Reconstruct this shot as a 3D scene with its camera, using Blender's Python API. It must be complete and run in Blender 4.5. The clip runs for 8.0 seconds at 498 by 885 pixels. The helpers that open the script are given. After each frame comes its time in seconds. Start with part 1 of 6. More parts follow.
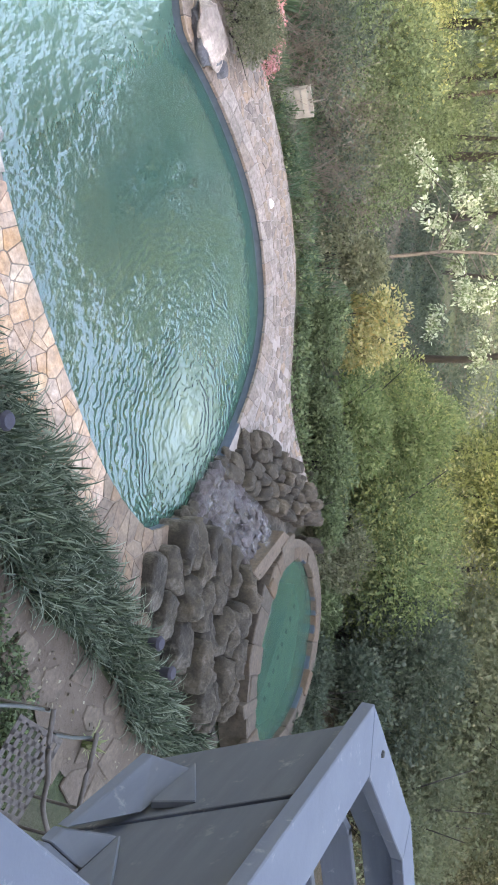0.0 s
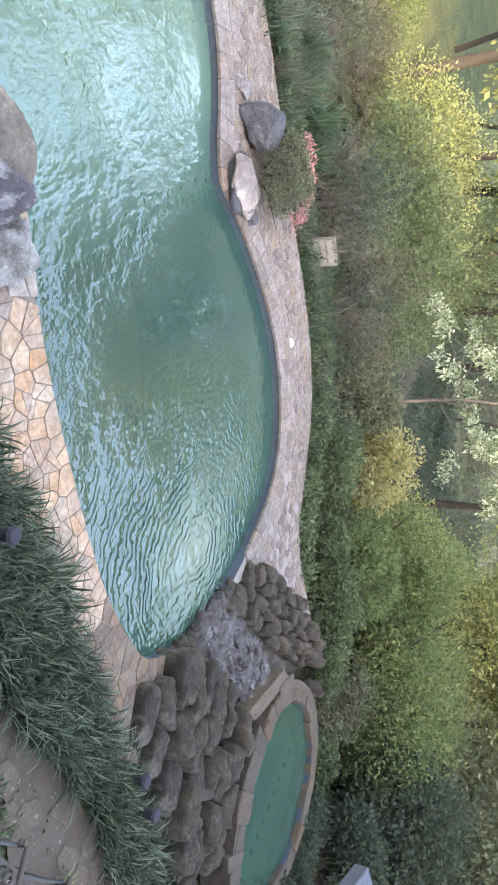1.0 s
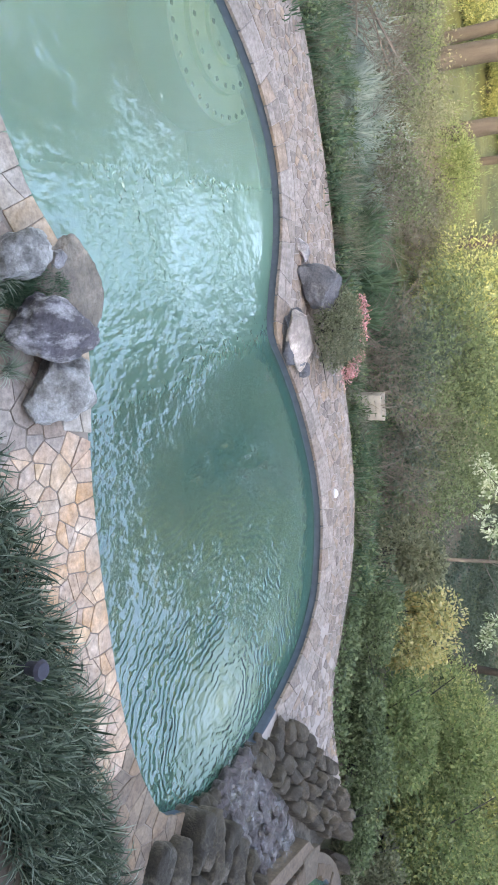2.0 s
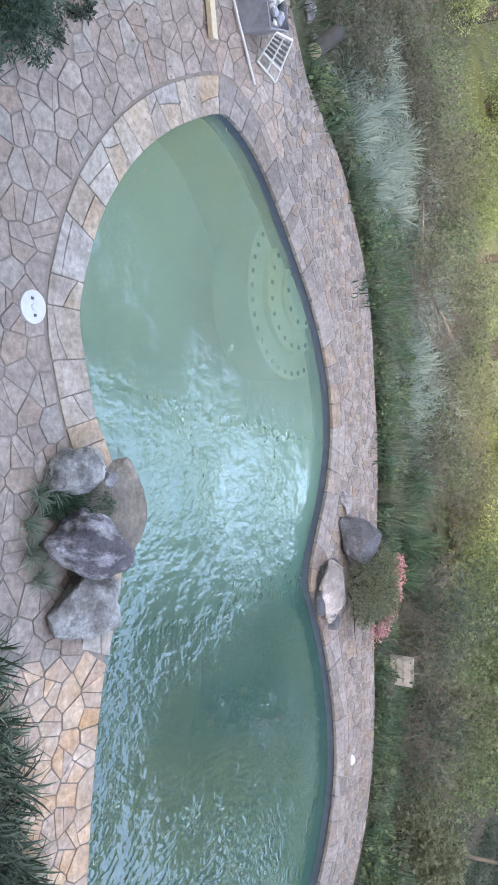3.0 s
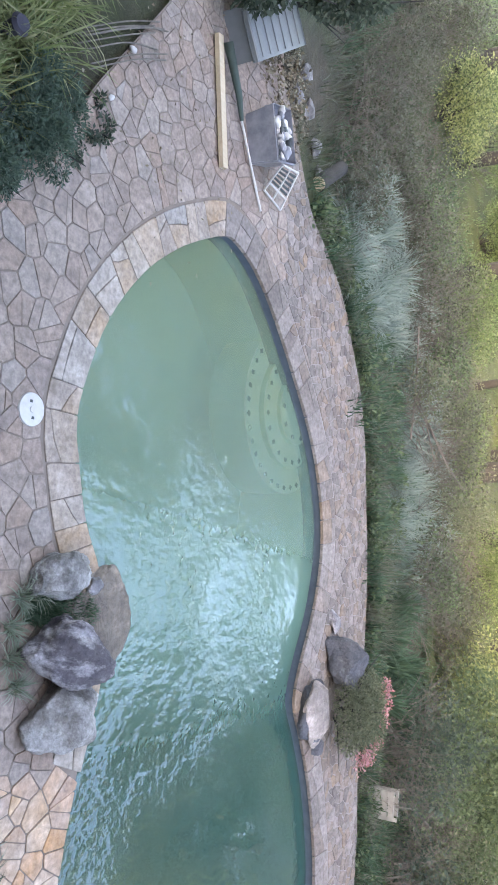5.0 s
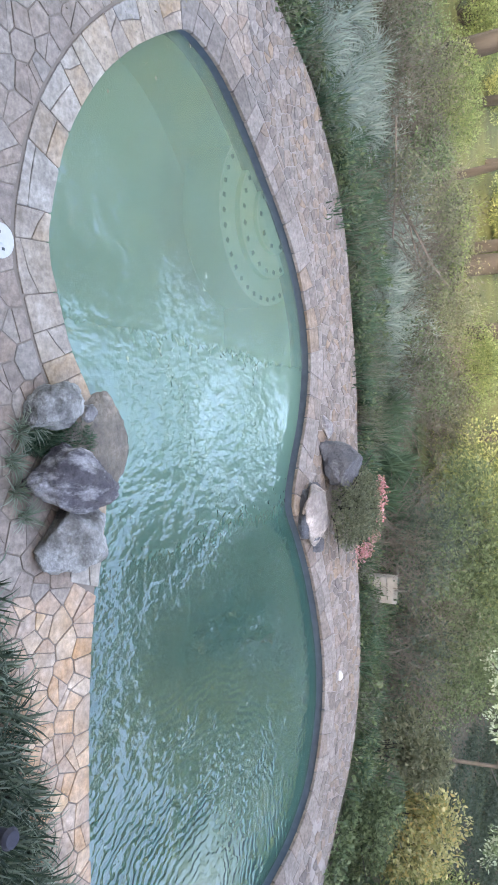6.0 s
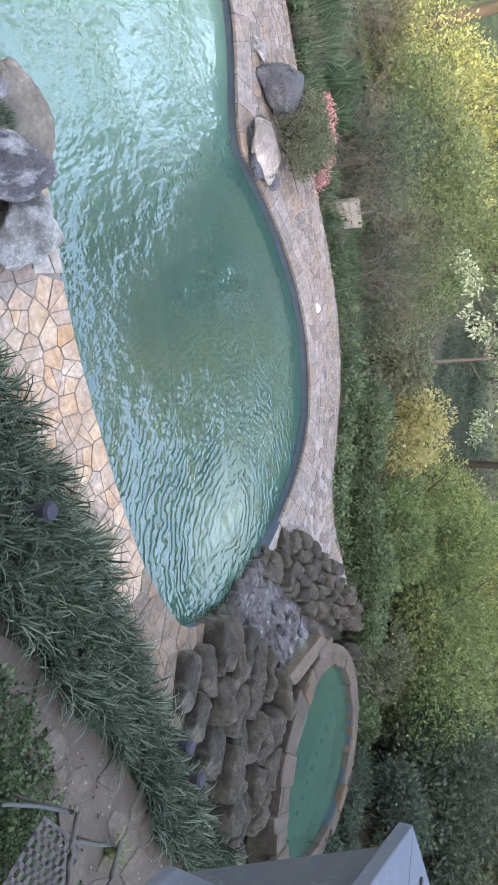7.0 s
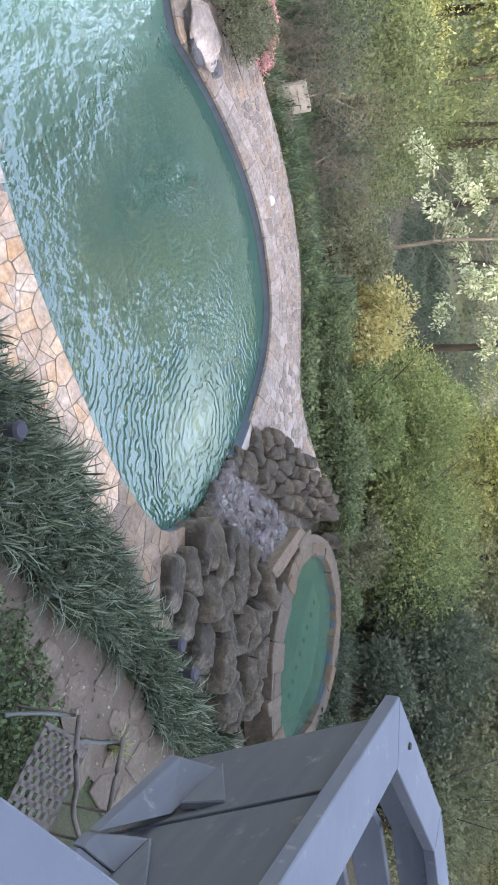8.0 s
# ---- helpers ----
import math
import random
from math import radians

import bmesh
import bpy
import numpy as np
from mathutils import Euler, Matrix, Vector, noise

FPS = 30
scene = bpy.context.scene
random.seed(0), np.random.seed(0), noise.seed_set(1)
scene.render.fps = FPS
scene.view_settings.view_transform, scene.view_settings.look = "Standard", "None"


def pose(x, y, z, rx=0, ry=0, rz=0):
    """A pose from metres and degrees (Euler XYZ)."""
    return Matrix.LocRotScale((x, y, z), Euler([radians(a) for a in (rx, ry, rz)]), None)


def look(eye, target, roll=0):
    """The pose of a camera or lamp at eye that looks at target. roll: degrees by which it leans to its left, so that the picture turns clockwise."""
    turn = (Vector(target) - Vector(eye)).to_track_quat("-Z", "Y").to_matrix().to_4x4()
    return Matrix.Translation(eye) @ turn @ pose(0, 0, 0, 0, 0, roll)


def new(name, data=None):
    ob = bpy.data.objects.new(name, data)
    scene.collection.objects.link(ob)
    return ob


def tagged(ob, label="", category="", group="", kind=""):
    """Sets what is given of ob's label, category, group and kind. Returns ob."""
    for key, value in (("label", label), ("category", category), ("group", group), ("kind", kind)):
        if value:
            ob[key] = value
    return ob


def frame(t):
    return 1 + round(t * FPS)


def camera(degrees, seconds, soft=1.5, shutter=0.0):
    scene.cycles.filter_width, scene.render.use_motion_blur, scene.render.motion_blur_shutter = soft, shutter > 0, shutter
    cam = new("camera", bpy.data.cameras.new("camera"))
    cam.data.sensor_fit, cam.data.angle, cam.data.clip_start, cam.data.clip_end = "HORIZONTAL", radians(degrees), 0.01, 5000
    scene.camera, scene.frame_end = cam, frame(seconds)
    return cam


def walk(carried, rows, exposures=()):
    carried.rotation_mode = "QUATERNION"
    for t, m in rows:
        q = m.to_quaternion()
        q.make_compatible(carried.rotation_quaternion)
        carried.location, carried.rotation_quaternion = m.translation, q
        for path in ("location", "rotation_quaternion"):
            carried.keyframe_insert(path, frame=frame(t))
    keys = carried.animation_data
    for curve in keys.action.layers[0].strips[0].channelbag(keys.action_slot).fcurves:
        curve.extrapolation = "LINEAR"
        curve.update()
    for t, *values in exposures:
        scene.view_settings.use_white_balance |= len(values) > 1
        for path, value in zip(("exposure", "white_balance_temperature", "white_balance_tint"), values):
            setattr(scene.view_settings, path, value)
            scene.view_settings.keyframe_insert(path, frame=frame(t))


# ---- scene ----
# ---- camera and its path: held in one place on a raised deck, turned by hand ----
cam = camera(33.2, 8.0, soft=1.7)
EYE = (0.0, 0.0, 4.7)
TURNS = [
    (0, -7.99, -66.26, 62.72),
    (0.5, -6.98, -65.60, 67.52),
    (1, -7.50, -65.08, 72.08),
    (1.5, -7.14, -64.70, 74.83),
    (2, -4.45, -61.78, 79.84),
    (2.2, -3.62, -60.51, 83.00),
    (3.3, -1.66, -58.89, 99.24),
    (3.5, -1.59, -58.81, 100.91),
    (4, -0.88, -58.80, 102.68),
    (5.3, 1.64, -59.59, 100.45),
    (5.5, 1.15, -59.90, 98.54),
    (6, -2.92, -60.38, 91.25),
    (6.5, -4.18, -61.47, 78.41),
    (7, -4.66, -63.23, 66.50),
    (7.5, -2.93, -64.67, 59.35),
    (8, -1.90, -65.66, 55.92),
]
walk(cam, [(t, pose(*EYE, rx, ry, rz)) for t, rx, ry, rz in TURNS],
     [(0.0, 4.1, 9100, 18), (1.5, 3.95, 8800, 17), (2.2, 3.85, 8500, 15), (3.5, 3.74, 8250, 18), (5.4, 3.72, 8200, 17), (6.5, 3.85, 8500, 16), (7.2, 3.98, 8800, 18), (8.0, 4.08, 9000, 19)])

# ---- light: low sun behind an added, unseen house mass that shades the pool; the woods beyond stand in the sun ----
SUN_AZIMUTH, SUN_HEIGHT = 172, 26
world = bpy.data.worlds.new("sky")
scene.world = world
world.use_nodes = True
wn = world.node_tree.nodes
sky = wn.new("ShaderNodeTexSky")
sky.sky_type = "NISHITA"
sky.sun_disc = False
sky.sun_elevation = radians(SUN_HEIGHT)
sky.sun_rotation = radians(SUN_AZIMUTH)
sky.air_density, sky.dust_density, sky.ozone_density = 1.1, 3.0, 2.2
wn["Background"].inputs["Strength"].default_value = 0.15
world.node_tree.links.new(sky.outputs[0], wn["Background"].inputs["Color"])
sun = new("sun", bpy.data.lights.new("sun", "SUN"))
sun.data.energy, sun.data.angle, sun.data.color = 0.7, radians(4), (1.0, 0.86, 0.66)
sun.matrix_world = look((10 * math.sin(radians(SUN_AZIMUTH)), 10 * math.cos(radians(SUN_AZIMUTH)), 10 * math.tan(radians(SUN_HEIGHT))), (0, 0, 0))

# ---- materials ----


def nodes_of(name):
    m = bpy.data.materials.new(name)
    m.use_nodes = True
    nt = m.node_tree
    return m, nt, nt.nodes["Principled BSDF"]


def add(nt, kind, **sockets):
    n = nt.nodes.new("ShaderNode" + kind)
    for k, v in sockets.items():
        n.inputs[k.replace("_", " ")].default_value = v
    return n


def ramp(nt, fac, stops):
    r = nt.nodes.new("ShaderNodeValToRGB")
    e = r.color_ramp.elements
    while len(e) < len(stops):
        e.new(0.5)
    for el, (p, c) in zip(e, stops):
        el.position, el.color = p, (*c, 1)
    nt.links.new(fac, r.inputs[0])
    return r.outputs[0]


def noise_tex(nt, scale, detail=5, rough=0.6, coords="Object", stretch=None):
    tc = nt.nodes.new("ShaderNodeTexCoord")
    src = tc.outputs[coords]
    if stretch:
        mp = nt.nodes.new("ShaderNodeMapping")
        mp.inputs["Scale"].default_value = stretch
        nt.links.new(src, mp.inputs[0])
        src = mp.outputs[0]
    n = add(nt, "TexNoise", Scale=scale, Detail=detail, Roughness=rough)
    nt.links.new(src, n.inputs["Vector"])
    return n.outputs["Fac"]


def mixc(nt, fac, a, b, blend="MIX"):
    m = nt.nodes.new("ShaderNodeMix")
    m.data_type, m.blend_type = "RGBA", blend
    for s, v in ((m.inputs[0], fac), (m.inputs[6], a), (m.inputs[7], b)):
        if isinstance(v, bpy.types.NodeSocket):
            nt.links.new(v, s)
        elif isinstance(v, (tuple, list)):
            s.default_value = (*v, 1)
        else:
            s.default_value = v
    return m.outputs[2]


def bump(nt, bsdf, height, strength=0.4, dist=0.02):
    b = add(nt, "Bump", Strength=strength, Distance=dist)
    nt.links.new(height, b.inputs["Height"])
    nt.links.new(b.outputs[0], bsdf.inputs["Normal"])


def stone_mat(name, palette, grain=18.0, rough=0.85, varied=True, patch=(0.45, 0.41, 0.38), patchy=0.35, coarse=0.0):
    """Natural stone: a tone for each piece, stains at a large scale and grain at a small one."""
    m, nt, b = nodes_of(name)
    oi = nt.nodes.new("ShaderNodeObjectInfo")
    if varied:
        base = ramp(nt, oi.outputs["Random"], [(i / max(1, len(palette) - 1), c) for i, c in enumerate(palette)])
    else:
        base = ramp(nt, noise_tex(nt, 1.3, 3), [(0.3 + 0.4 * i / max(1, len(palette) - 1), c) for i, c in enumerate(palette)])
    big = noise_tex(nt, 3.1, 4, 0.65)
    stain = ramp(nt, big, [(0.35, (0, 0, 0)), (0.7, (1, 1, 1))])
    f = nt.nodes.new("ShaderNodeMath")
    f.operation = "MULTIPLY"
    f.inputs[1].default_value = patchy
    nt.links.new(stain, f.inputs[0])
    col = mixc(nt, f.outputs[0], base, patch)
    fine = noise_tex(nt, grain, 8, 0.7)
    col = mixc(nt, 0.7, col, ramp(nt, fine, [(0.28, (0.22, 0.22, 0.22)), (0.72, (0.85, 0.85, 0.85))]), "OVERLAY")
    blotch = noise_tex(nt, grain * 0.35, 6, 0.7, stretch=(1, 0.5, 1))
    col = mixc(nt, 0.6, col, ramp(nt, blotch, [(0.3, (0.28, 0.27, 0.27)), (0.7, (0.74, 0.74, 0.74))]), "OVERLAY")
    nt.links.new(col, b.inputs["Base Color"])
    b.inputs["Roughness"].default_value = rough
    if coarse:
        mid = noise_tex(nt, coarse, 6, 0.7)
        h = nt.nodes.new("ShaderNodeMath")
        h.operation = "MULTIPLY_ADD"
        h.inputs[1].default_value = 4.0
        nt.links.new(mid, h.inputs[0])
        nt.links.new(fine, h.inputs[2])
        veins = ramp(nt, noise_tex(nt, coarse * 0.7, 7, 0.75, stretch=(1, 0.4, 1.6)), [(0.40, (0.45, 0.45, 0.47)), (0.5, (0.5, 0.5, 0.5)), (0.62, (0.85, 0.84, 0.86))])
        nt.links.new(mixc(nt, 0.75, col, veins, "OVERLAY"), b.inputs["Base Color"])
        bump(nt, b, h.outputs[0], 0.9, 0.03)
    else:
        bump(nt, b, fine, 0.35, 0.008)
    return m


def leaf_mat(name, palette, rough=0.55, through_light=0.5, tone=0.5):
    """Leaves: a tone for each leaf, some light passing through."""
    m, nt, b = nodes_of(name)
    palette = [tuple(tone * k * (0.74 * v + 0.26 * sum(c) / 3) for v, k in zip(c, (0.9, 1.0, 1.0))) for c in palette]
    geo = nt.nodes.new("ShaderNodeNewGeometry")
    col = ramp(nt, geo.outputs["Random Per Island"], [(i / max(1, len(palette) - 1), c) for i, c in enumerate(palette)])
    col = mixc(nt, 0.35, col, ramp(nt, noise_tex(nt, 0.9, 3), [(0.3, (0.3, 0.3, 0.3)), (0.7, (0.75, 0.75, 0.7))]), "OVERLAY")
    nt.links.new(col, b.inputs["Base Color"])
    b.inputs["Roughness"].default_value = rough
    b.inputs["Specular IOR Level"].default_value = 0.35
    tr = nt.nodes.new("ShaderNodeBsdfTranslucent")
    nt.links.new(col, tr.inputs[0])
    mx = nt.nodes.new("ShaderNodeMixShader")
    mx.inputs[0].default_value = through_light
    nt.links.new(b.outputs[0], mx.inputs[1])
    nt.links.new(tr.outputs[0], mx.inputs[2])
    nt.links.new(mx.outputs[0], nt.nodes["Material Output"].inputs[0])
    return m


def plain_mat(name, c1, c2, scale=6.0, rough=0.7, metal=0.0, strength=0.25, stretch=None, dist=0.01):
    m, nt, b = nodes_of(name)
    n = noise_tex(nt, scale, 6, 0.65, stretch=stretch)
    nt.links.new(ramp(nt, n, [(0.3, c1), (0.7, c2)]), b.inputs["Base Color"])
    b.inputs["Roughness"].default_value, b.inputs["Metallic"].default_value = rough, metal
    fine = noise_tex(nt, scale * 9, 5, 0.7, stretch=stretch)
    bump(nt, b, fine, strength, dist)
    return m


# tan and orange stone, brightened: a warm patch of sun is in the colour
WARMLIT = stone_mat("warmlit_tan_flagstone", [(0.364, 0.236, 0.156), (0.293, 0.178, 0.119), (0.395, 0.279, 0.196), (0.395, 0.214, 0.106), (0.300, 0.207, 0.156), (0.411, 0.257, 0.143)])
EDGE = stone_mat("coping_flagstone", [(0.230, 0.201, 0.179), (0.215, 0.155, 0.115), (0.259, 0.230, 0.204), (0.259, 0.172, 0.104), (0.194, 0.179, 0.168), (0.266, 0.215, 0.168)])
PINK = stone_mat("pinkish_flagstone", [(0.201, 0.154, 0.128), (0.235, 0.186, 0.157), (0.176, 0.140, 0.123), (0.227, 0.163, 0.128), (0.206, 0.178, 0.160), (0.257, 0.211, 0.180)], patch=(0.248, 0.203, 0.178))
GREY = stone_mat("grey_flagstone", [(0.140, 0.118, 0.108), (0.165, 0.144, 0.134), (0.092, 0.080, 0.074), (0.160, 0.120, 0.098), (0.188, 0.166, 0.155), (0.112, 0.094, 0.086), (0.185, 0.132, 0.094)], patch=(0.26, 0.23, 0.21), patchy=0.25)
PATHSTONE = stone_mat("path_flagstone", [(0.082, 0.059, 0.045), (0.102, 0.077, 0.058), (0.074, 0.054, 0.042)], patch=(0.078, 0.058, 0.044))
BROWNSTONE = stone_mat("brown_flagstone", [(0.125, 0.086, 0.062), (0.155, 0.112, 0.082), (0.095, 0.072, 0.056), (0.170, 0.108, 0.068)], patch=(0.17, 0.14, 0.118))
MORTAR = plain_mat("mortar", (0.15, 0.118, 0.098), (0.21, 0.17, 0.145), 5, 0.95)
# the far strip is pointed with a paler mortar
_nt = MORTAR.node_tree
_b = _nt.nodes["Principled BSDF"]
_old = _b.inputs["Base Color"].links[0].from_socket
_sep = _nt.nodes.new("ShaderNodeSeparateXYZ")
_nt.links.new(_nt.nodes.new("ShaderNodeTexCoord").outputs["Object"], _sep.inputs[0])
_far = add(_nt, "MapRange", From_Min=7.2, From_Max=8.2)
_nt.links.new(_sep.outputs[1], _far.inputs[0])
_nt.links.new(mixc(_nt, _far.outputs[0], _old, ramp(_nt, noise_tex(_nt, 6, 6, 0.7), [(0.3, (0.19, 0.17, 0.16)), (0.7, (0.27, 0.245, 0.235))])), _b.inputs["Base Color"])
FLATROCK = stone_mat("layered_tan_rock", [(0.15, 0.122, 0.098), (0.185, 0.155, 0.125)], 10, 0.8, patch=(0.11, 0.098, 0.088), patchy=0.4, coarse=4.0)
WETROCK = stone_mat("wet_rock", [(0.045, 0.037, 0.040), (0.070, 0.058, 0.060), (0.056, 0.048, 0.047)], 12, 0.35, patch=(0.11, 0.098, 0.105), patchy=0.45, coarse=5.0)
BOULDER = stone_mat("pale_boulder", [(0.13, 0.128, 0.135), (0.18, 0.175, 0.18), (0.15, 0.147, 0.155)], 10, 0.8, patch=(0.46, 0.44, 0.45), patchy=0.6, coarse=5.0)
PALEROCK = stone_mat("pale_pinkish_rock", [(0.24, 0.205, 0.185), (0.28, 0.245, 0.22)], 10, 0.85, patch=(0.14, 0.125, 0.118), patchy=0.3, coarse=4.0)


def lichen_mat(name, dark, mid, pale, streak, lo, hi):
    """Weathered boulder: dark stone, broken pale streaks or crusts, dark cracks."""
    m, nt, b = nodes_of(name)
    base = ramp(nt, noise_tex(nt, 5, 6, 0.7), [(0.32, dark), (0.68, mid)])
    tint = ramp(nt, nt.nodes.new("ShaderNodeObjectInfo").outputs["Random"], [(0.0, (0.62, 0.62, 0.64)), (0.5, (1.0, 0.98, 0.95)), (1.0, (1.25, 1.18, 1.08))])
    base = mixc(nt, 1.0, base, tint, "MULTIPLY")
    crust = ramp(nt, noise_tex(nt, 3.2, 7, 0.68, stretch=streak), [(lo, (0, 0, 0)), (hi, (1, 1, 1))])
    col = mixc(nt, crust, base, pale)
    grain = noise_tex(nt, 34, 6, 0.75)
    col = mixc(nt, 0.8, col, ramp(nt, grain, [(0.3, (0.25, 0.25, 0.25)), (0.7, (0.8, 0.8, 0.8))]), "OVERLAY")
    nt.links.new(col, b.inputs["Base Color"])
    b.inputs["Roughness"].default_value = 0.85
    rough = noise_tex(nt, 9, 8, 0.72)
    bump(nt, b, rough, 1.0, 0.055)
    return m


ROCK = lichen_mat("waterfall_rock", (0.020, 0.017, 0.013), (0.070, 0.058, 0.044), (0.135, 0.118, 0.098), (1, 1, 0.6), 0.50, 0.68)
STREAKED = lichen_mat("streaked_purple_rock", (0.045, 0.042, 0.055), (0.10, 0.094, 0.115), (0.30, 0.285, 0.30), (2.2, 0.8, 1.5), 0.46, 0.60)
SPECKLED = lichen_mat("speckled_pale_rock", (0.12, 0.117, 0.12), (0.20, 0.195, 0.195), (0.38, 0.37, 0.365), (1, 1, 1), 0.42, 0.60)
BLUEROCK = lichen_mat("blue_grey_boulder", (0.055, 0.062, 0.078), (0.095, 0.10, 0.118), (0.20, 0.205, 0.215), (1, 1, 1), 0.58, 0.70)
SOIL = plain_mat("soil", (0.075, 0.054, 0.041), (0.12, 0.092, 0.073), 3, 0.95, strength=0.6, dist=0.03)
GREYPAINT = plain_mat("blue_grey_paint", (0.095, 0.106, 0.135), (0.118, 0.130, 0.160), 3.0, 0.75, strength=0.12, stretch=(1, 1, 8))
_nt = GREYPAINT.node_tree
_b = _nt.nodes["Principled BSDF"]
_old = _b.inputs["Base Color"].links[0].from_socket
_worn = ramp(_nt, noise_tex(_nt, 13.0, 7, 0.75), [(0.60, (0, 0, 0)), (0.72, (0.55, 0.55, 0.55))])
_nt.links.new(mixc(_nt, _worn, _old, (0.30, 0.29, 0.30)), _b.inputs["Base Color"])
GREYPAINT.node_tree.nodes["Principled BSDF"].inputs["Specular IOR Level"].default_value = 0.15
BARK = plain_mat("bark", (0.019, 0.018, 0.0185), (0.045, 0.043, 0.042), 5, 0.9, strength=0.7, dist=0.03, stretch=(1, 1, 0.2))
TILE = plain_mat("dark_blue_tile", (0.030, 0.048, 0.068), (0.050, 0.072, 0.096), 9, 0.5, strength=0.1)
TILE.node_tree.nodes["Principled BSDF"].inputs["Specular IOR Level"].default_value = 0.2


def ground_material():
    """Earth with leaf litter and thin grass, greener in drifts."""
    m, nt, b = nodes_of("leaf_littered_earth")
    a = ramp(nt, noise_tex(nt, 7, 8, 0.75), [(0.3, (0.032, 0.027, 0.019)), (0.55, (0.070, 0.058, 0.040)), (0.75, (0.13, 0.11, 0.08))])
    g = ramp(nt, noise_tex(nt, 9, 8, 0.75), [(0.3, (0.02, 0.033, 0.014)), (0.7, (0.065, 0.092, 0.036))])
    f = ramp(nt, noise_tex(nt, 0.35, 4, 0.6), [(0.42, (0, 0, 0)), (0.58, (1, 1, 1))])
    col = mixc(nt, f, a, g)
    nt.links.new(col, b.inputs["Base Color"])
    b.inputs["Roughness"].default_value = 0.95
    bump(nt, b, noise_tex(nt, 14, 8, 0.8), 0.9, 0.06)
    return m


EARTH = ground_material()
LILYCLOTH = plain_mat("green_cloth", (0.03, 0.05, 0.045), (0.05, 0.075, 0.065), 6, 0.85)
RINGS_AT = (5.25, 7.5)


def water_material(name="pool_water", ripple=1.0, opacity=None):
    """Milky green pool water: gloss by Fresnel over a murky body that thins towards the shallow end."""
    m, nt, b = nodes_of(name)
    tc = nt.nodes.new("ShaderNodeTexCoord")
    sep = nt.nodes.new("ShaderNodeSeparateXYZ")
    nt.links.new(tc.outputs["Object"], sep.inputs[0])

    def mth(op, a, c=None, clamp=False):
        n = nt.nodes.new("ShaderNodeMath")
        n.operation, n.use_clamp = op, clamp
        for i, v in enumerate((a, c)):
            if v is None:
                continue
            if isinstance(v, (int, float)):
                n.inputs[i].default_value = v
            else:
                nt.links.new(v, n.inputs[i])
        return n.outputs[0]

    # rings that spread from the plunge, cells of chop in drifts, a long swell
    dx = mth("SUBTRACT", sep.outputs[0], RINGS_AT[0])
    dy = mth("MULTIPLY", mth("SUBTRACT", sep.outputs[1], RINGS_AT[1]), 0.85)
    warp = mth("MULTIPLY", mth("SUBTRACT", noise_tex(nt, 1.3, 3), 0.5), 0.55)
    warp = mth("ADD", warp, mth("MULTIPLY", mth("SUBTRACT", noise_tex(nt, 5.0, 2), 0.5), 0.16))
    r0 = mth("SQRT", mth("ADD", mth("MULTIPLY", dx, dx), mth("MULTIPLY", dy, dy)))
    r = mth("ADD", r0, warp)
    rings = mth("SINE", mth("MULTIPLY", r, 64.0))
    fade = mth("SUBTRACT", 1.0, mth("MULTIPLY", r0, 0.36), True)
    rise = mth("MULTIPLY", r0, 1.6, True)
    broken = ramp(nt, noise_tex(nt, 2.6, 3), [(0.38, (0.12, 0.12, 0.12)), (0.62, (1, 1, 1))])
    rings = mth("MULTIPLY", mth("MULTIPLY", rings, mth("MULTIPLY", fade, rise)), broken)
    chop = noise_tex(nt, 6.0, 2, 0.5, stretch=(1.1, 0.8, 1))
    fine = noise_tex(nt, 14.0, 2, 0.5, stretch=(1.2, 0.8, 1))
    wide = noise_tex(nt, 1.1, 1, 0.4)
    gain = ramp(nt, noise_tex(nt, 0.55, 2), [(0.40, (0.3, 0.3, 0.3)), (0.6, (1, 1, 1))])
    gain = mth("MULTIPLY", gain, ramp(nt, mth("MULTIPLY", mth("ADD", sep.outputs[0], 4.0), 0.1), [(0.15, (0.22, 0.22, 0.22)), (0.38, (1, 1, 1))]))
    # calmer towards the sheltered far edge
    gain = mth("MULTIPLY", gain, ramp(nt, mth("MULTIPLY", sep.outputs[1], 0.1), [(0.72, (1, 1, 1)), (0.93, (0.35, 0.35, 0.35))]))
    # calm over the deep middle
    ex, ey = mth("MULTIPLY", mth("SUBTRACT", sep.outputs[0], 2.9), 0.8), mth("MULTIPLY", mth("SUBTRACT", sep.outputs[1], 7.9), 0.5)
    calm = mth("MAXIMUM", mth("MULTIPLY", mth("SUBTRACT", mth("ADD", mth("MULTIPLY", ex, ex), mth("MULTIPLY", ey, ey)), 0.25), 1.2, True), 0.05)
    h = mth("ADD", mth("MULTIPLY", mth("ADD", chop, mth("MULTIPLY", fine, 0.4)), mth("MULTIPLY", mth("MULTIPLY", gain, calm), 1.3)), mth("ADD", mth("MULTIPLY", rings, 0.28), mth("MULTIPLY", wide, 0.5)))
    bp = add(nt, "Bump", Strength=1.0, Distance=0.04 * ripple)
    nt.links.new(h, bp.inputs["Height"])
    # light lost with depth is put into the colour, darker towards the deep end
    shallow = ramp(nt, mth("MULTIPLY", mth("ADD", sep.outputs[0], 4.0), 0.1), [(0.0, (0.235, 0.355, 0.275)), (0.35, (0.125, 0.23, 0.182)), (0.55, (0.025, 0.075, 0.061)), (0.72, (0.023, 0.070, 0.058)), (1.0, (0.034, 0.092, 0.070))])
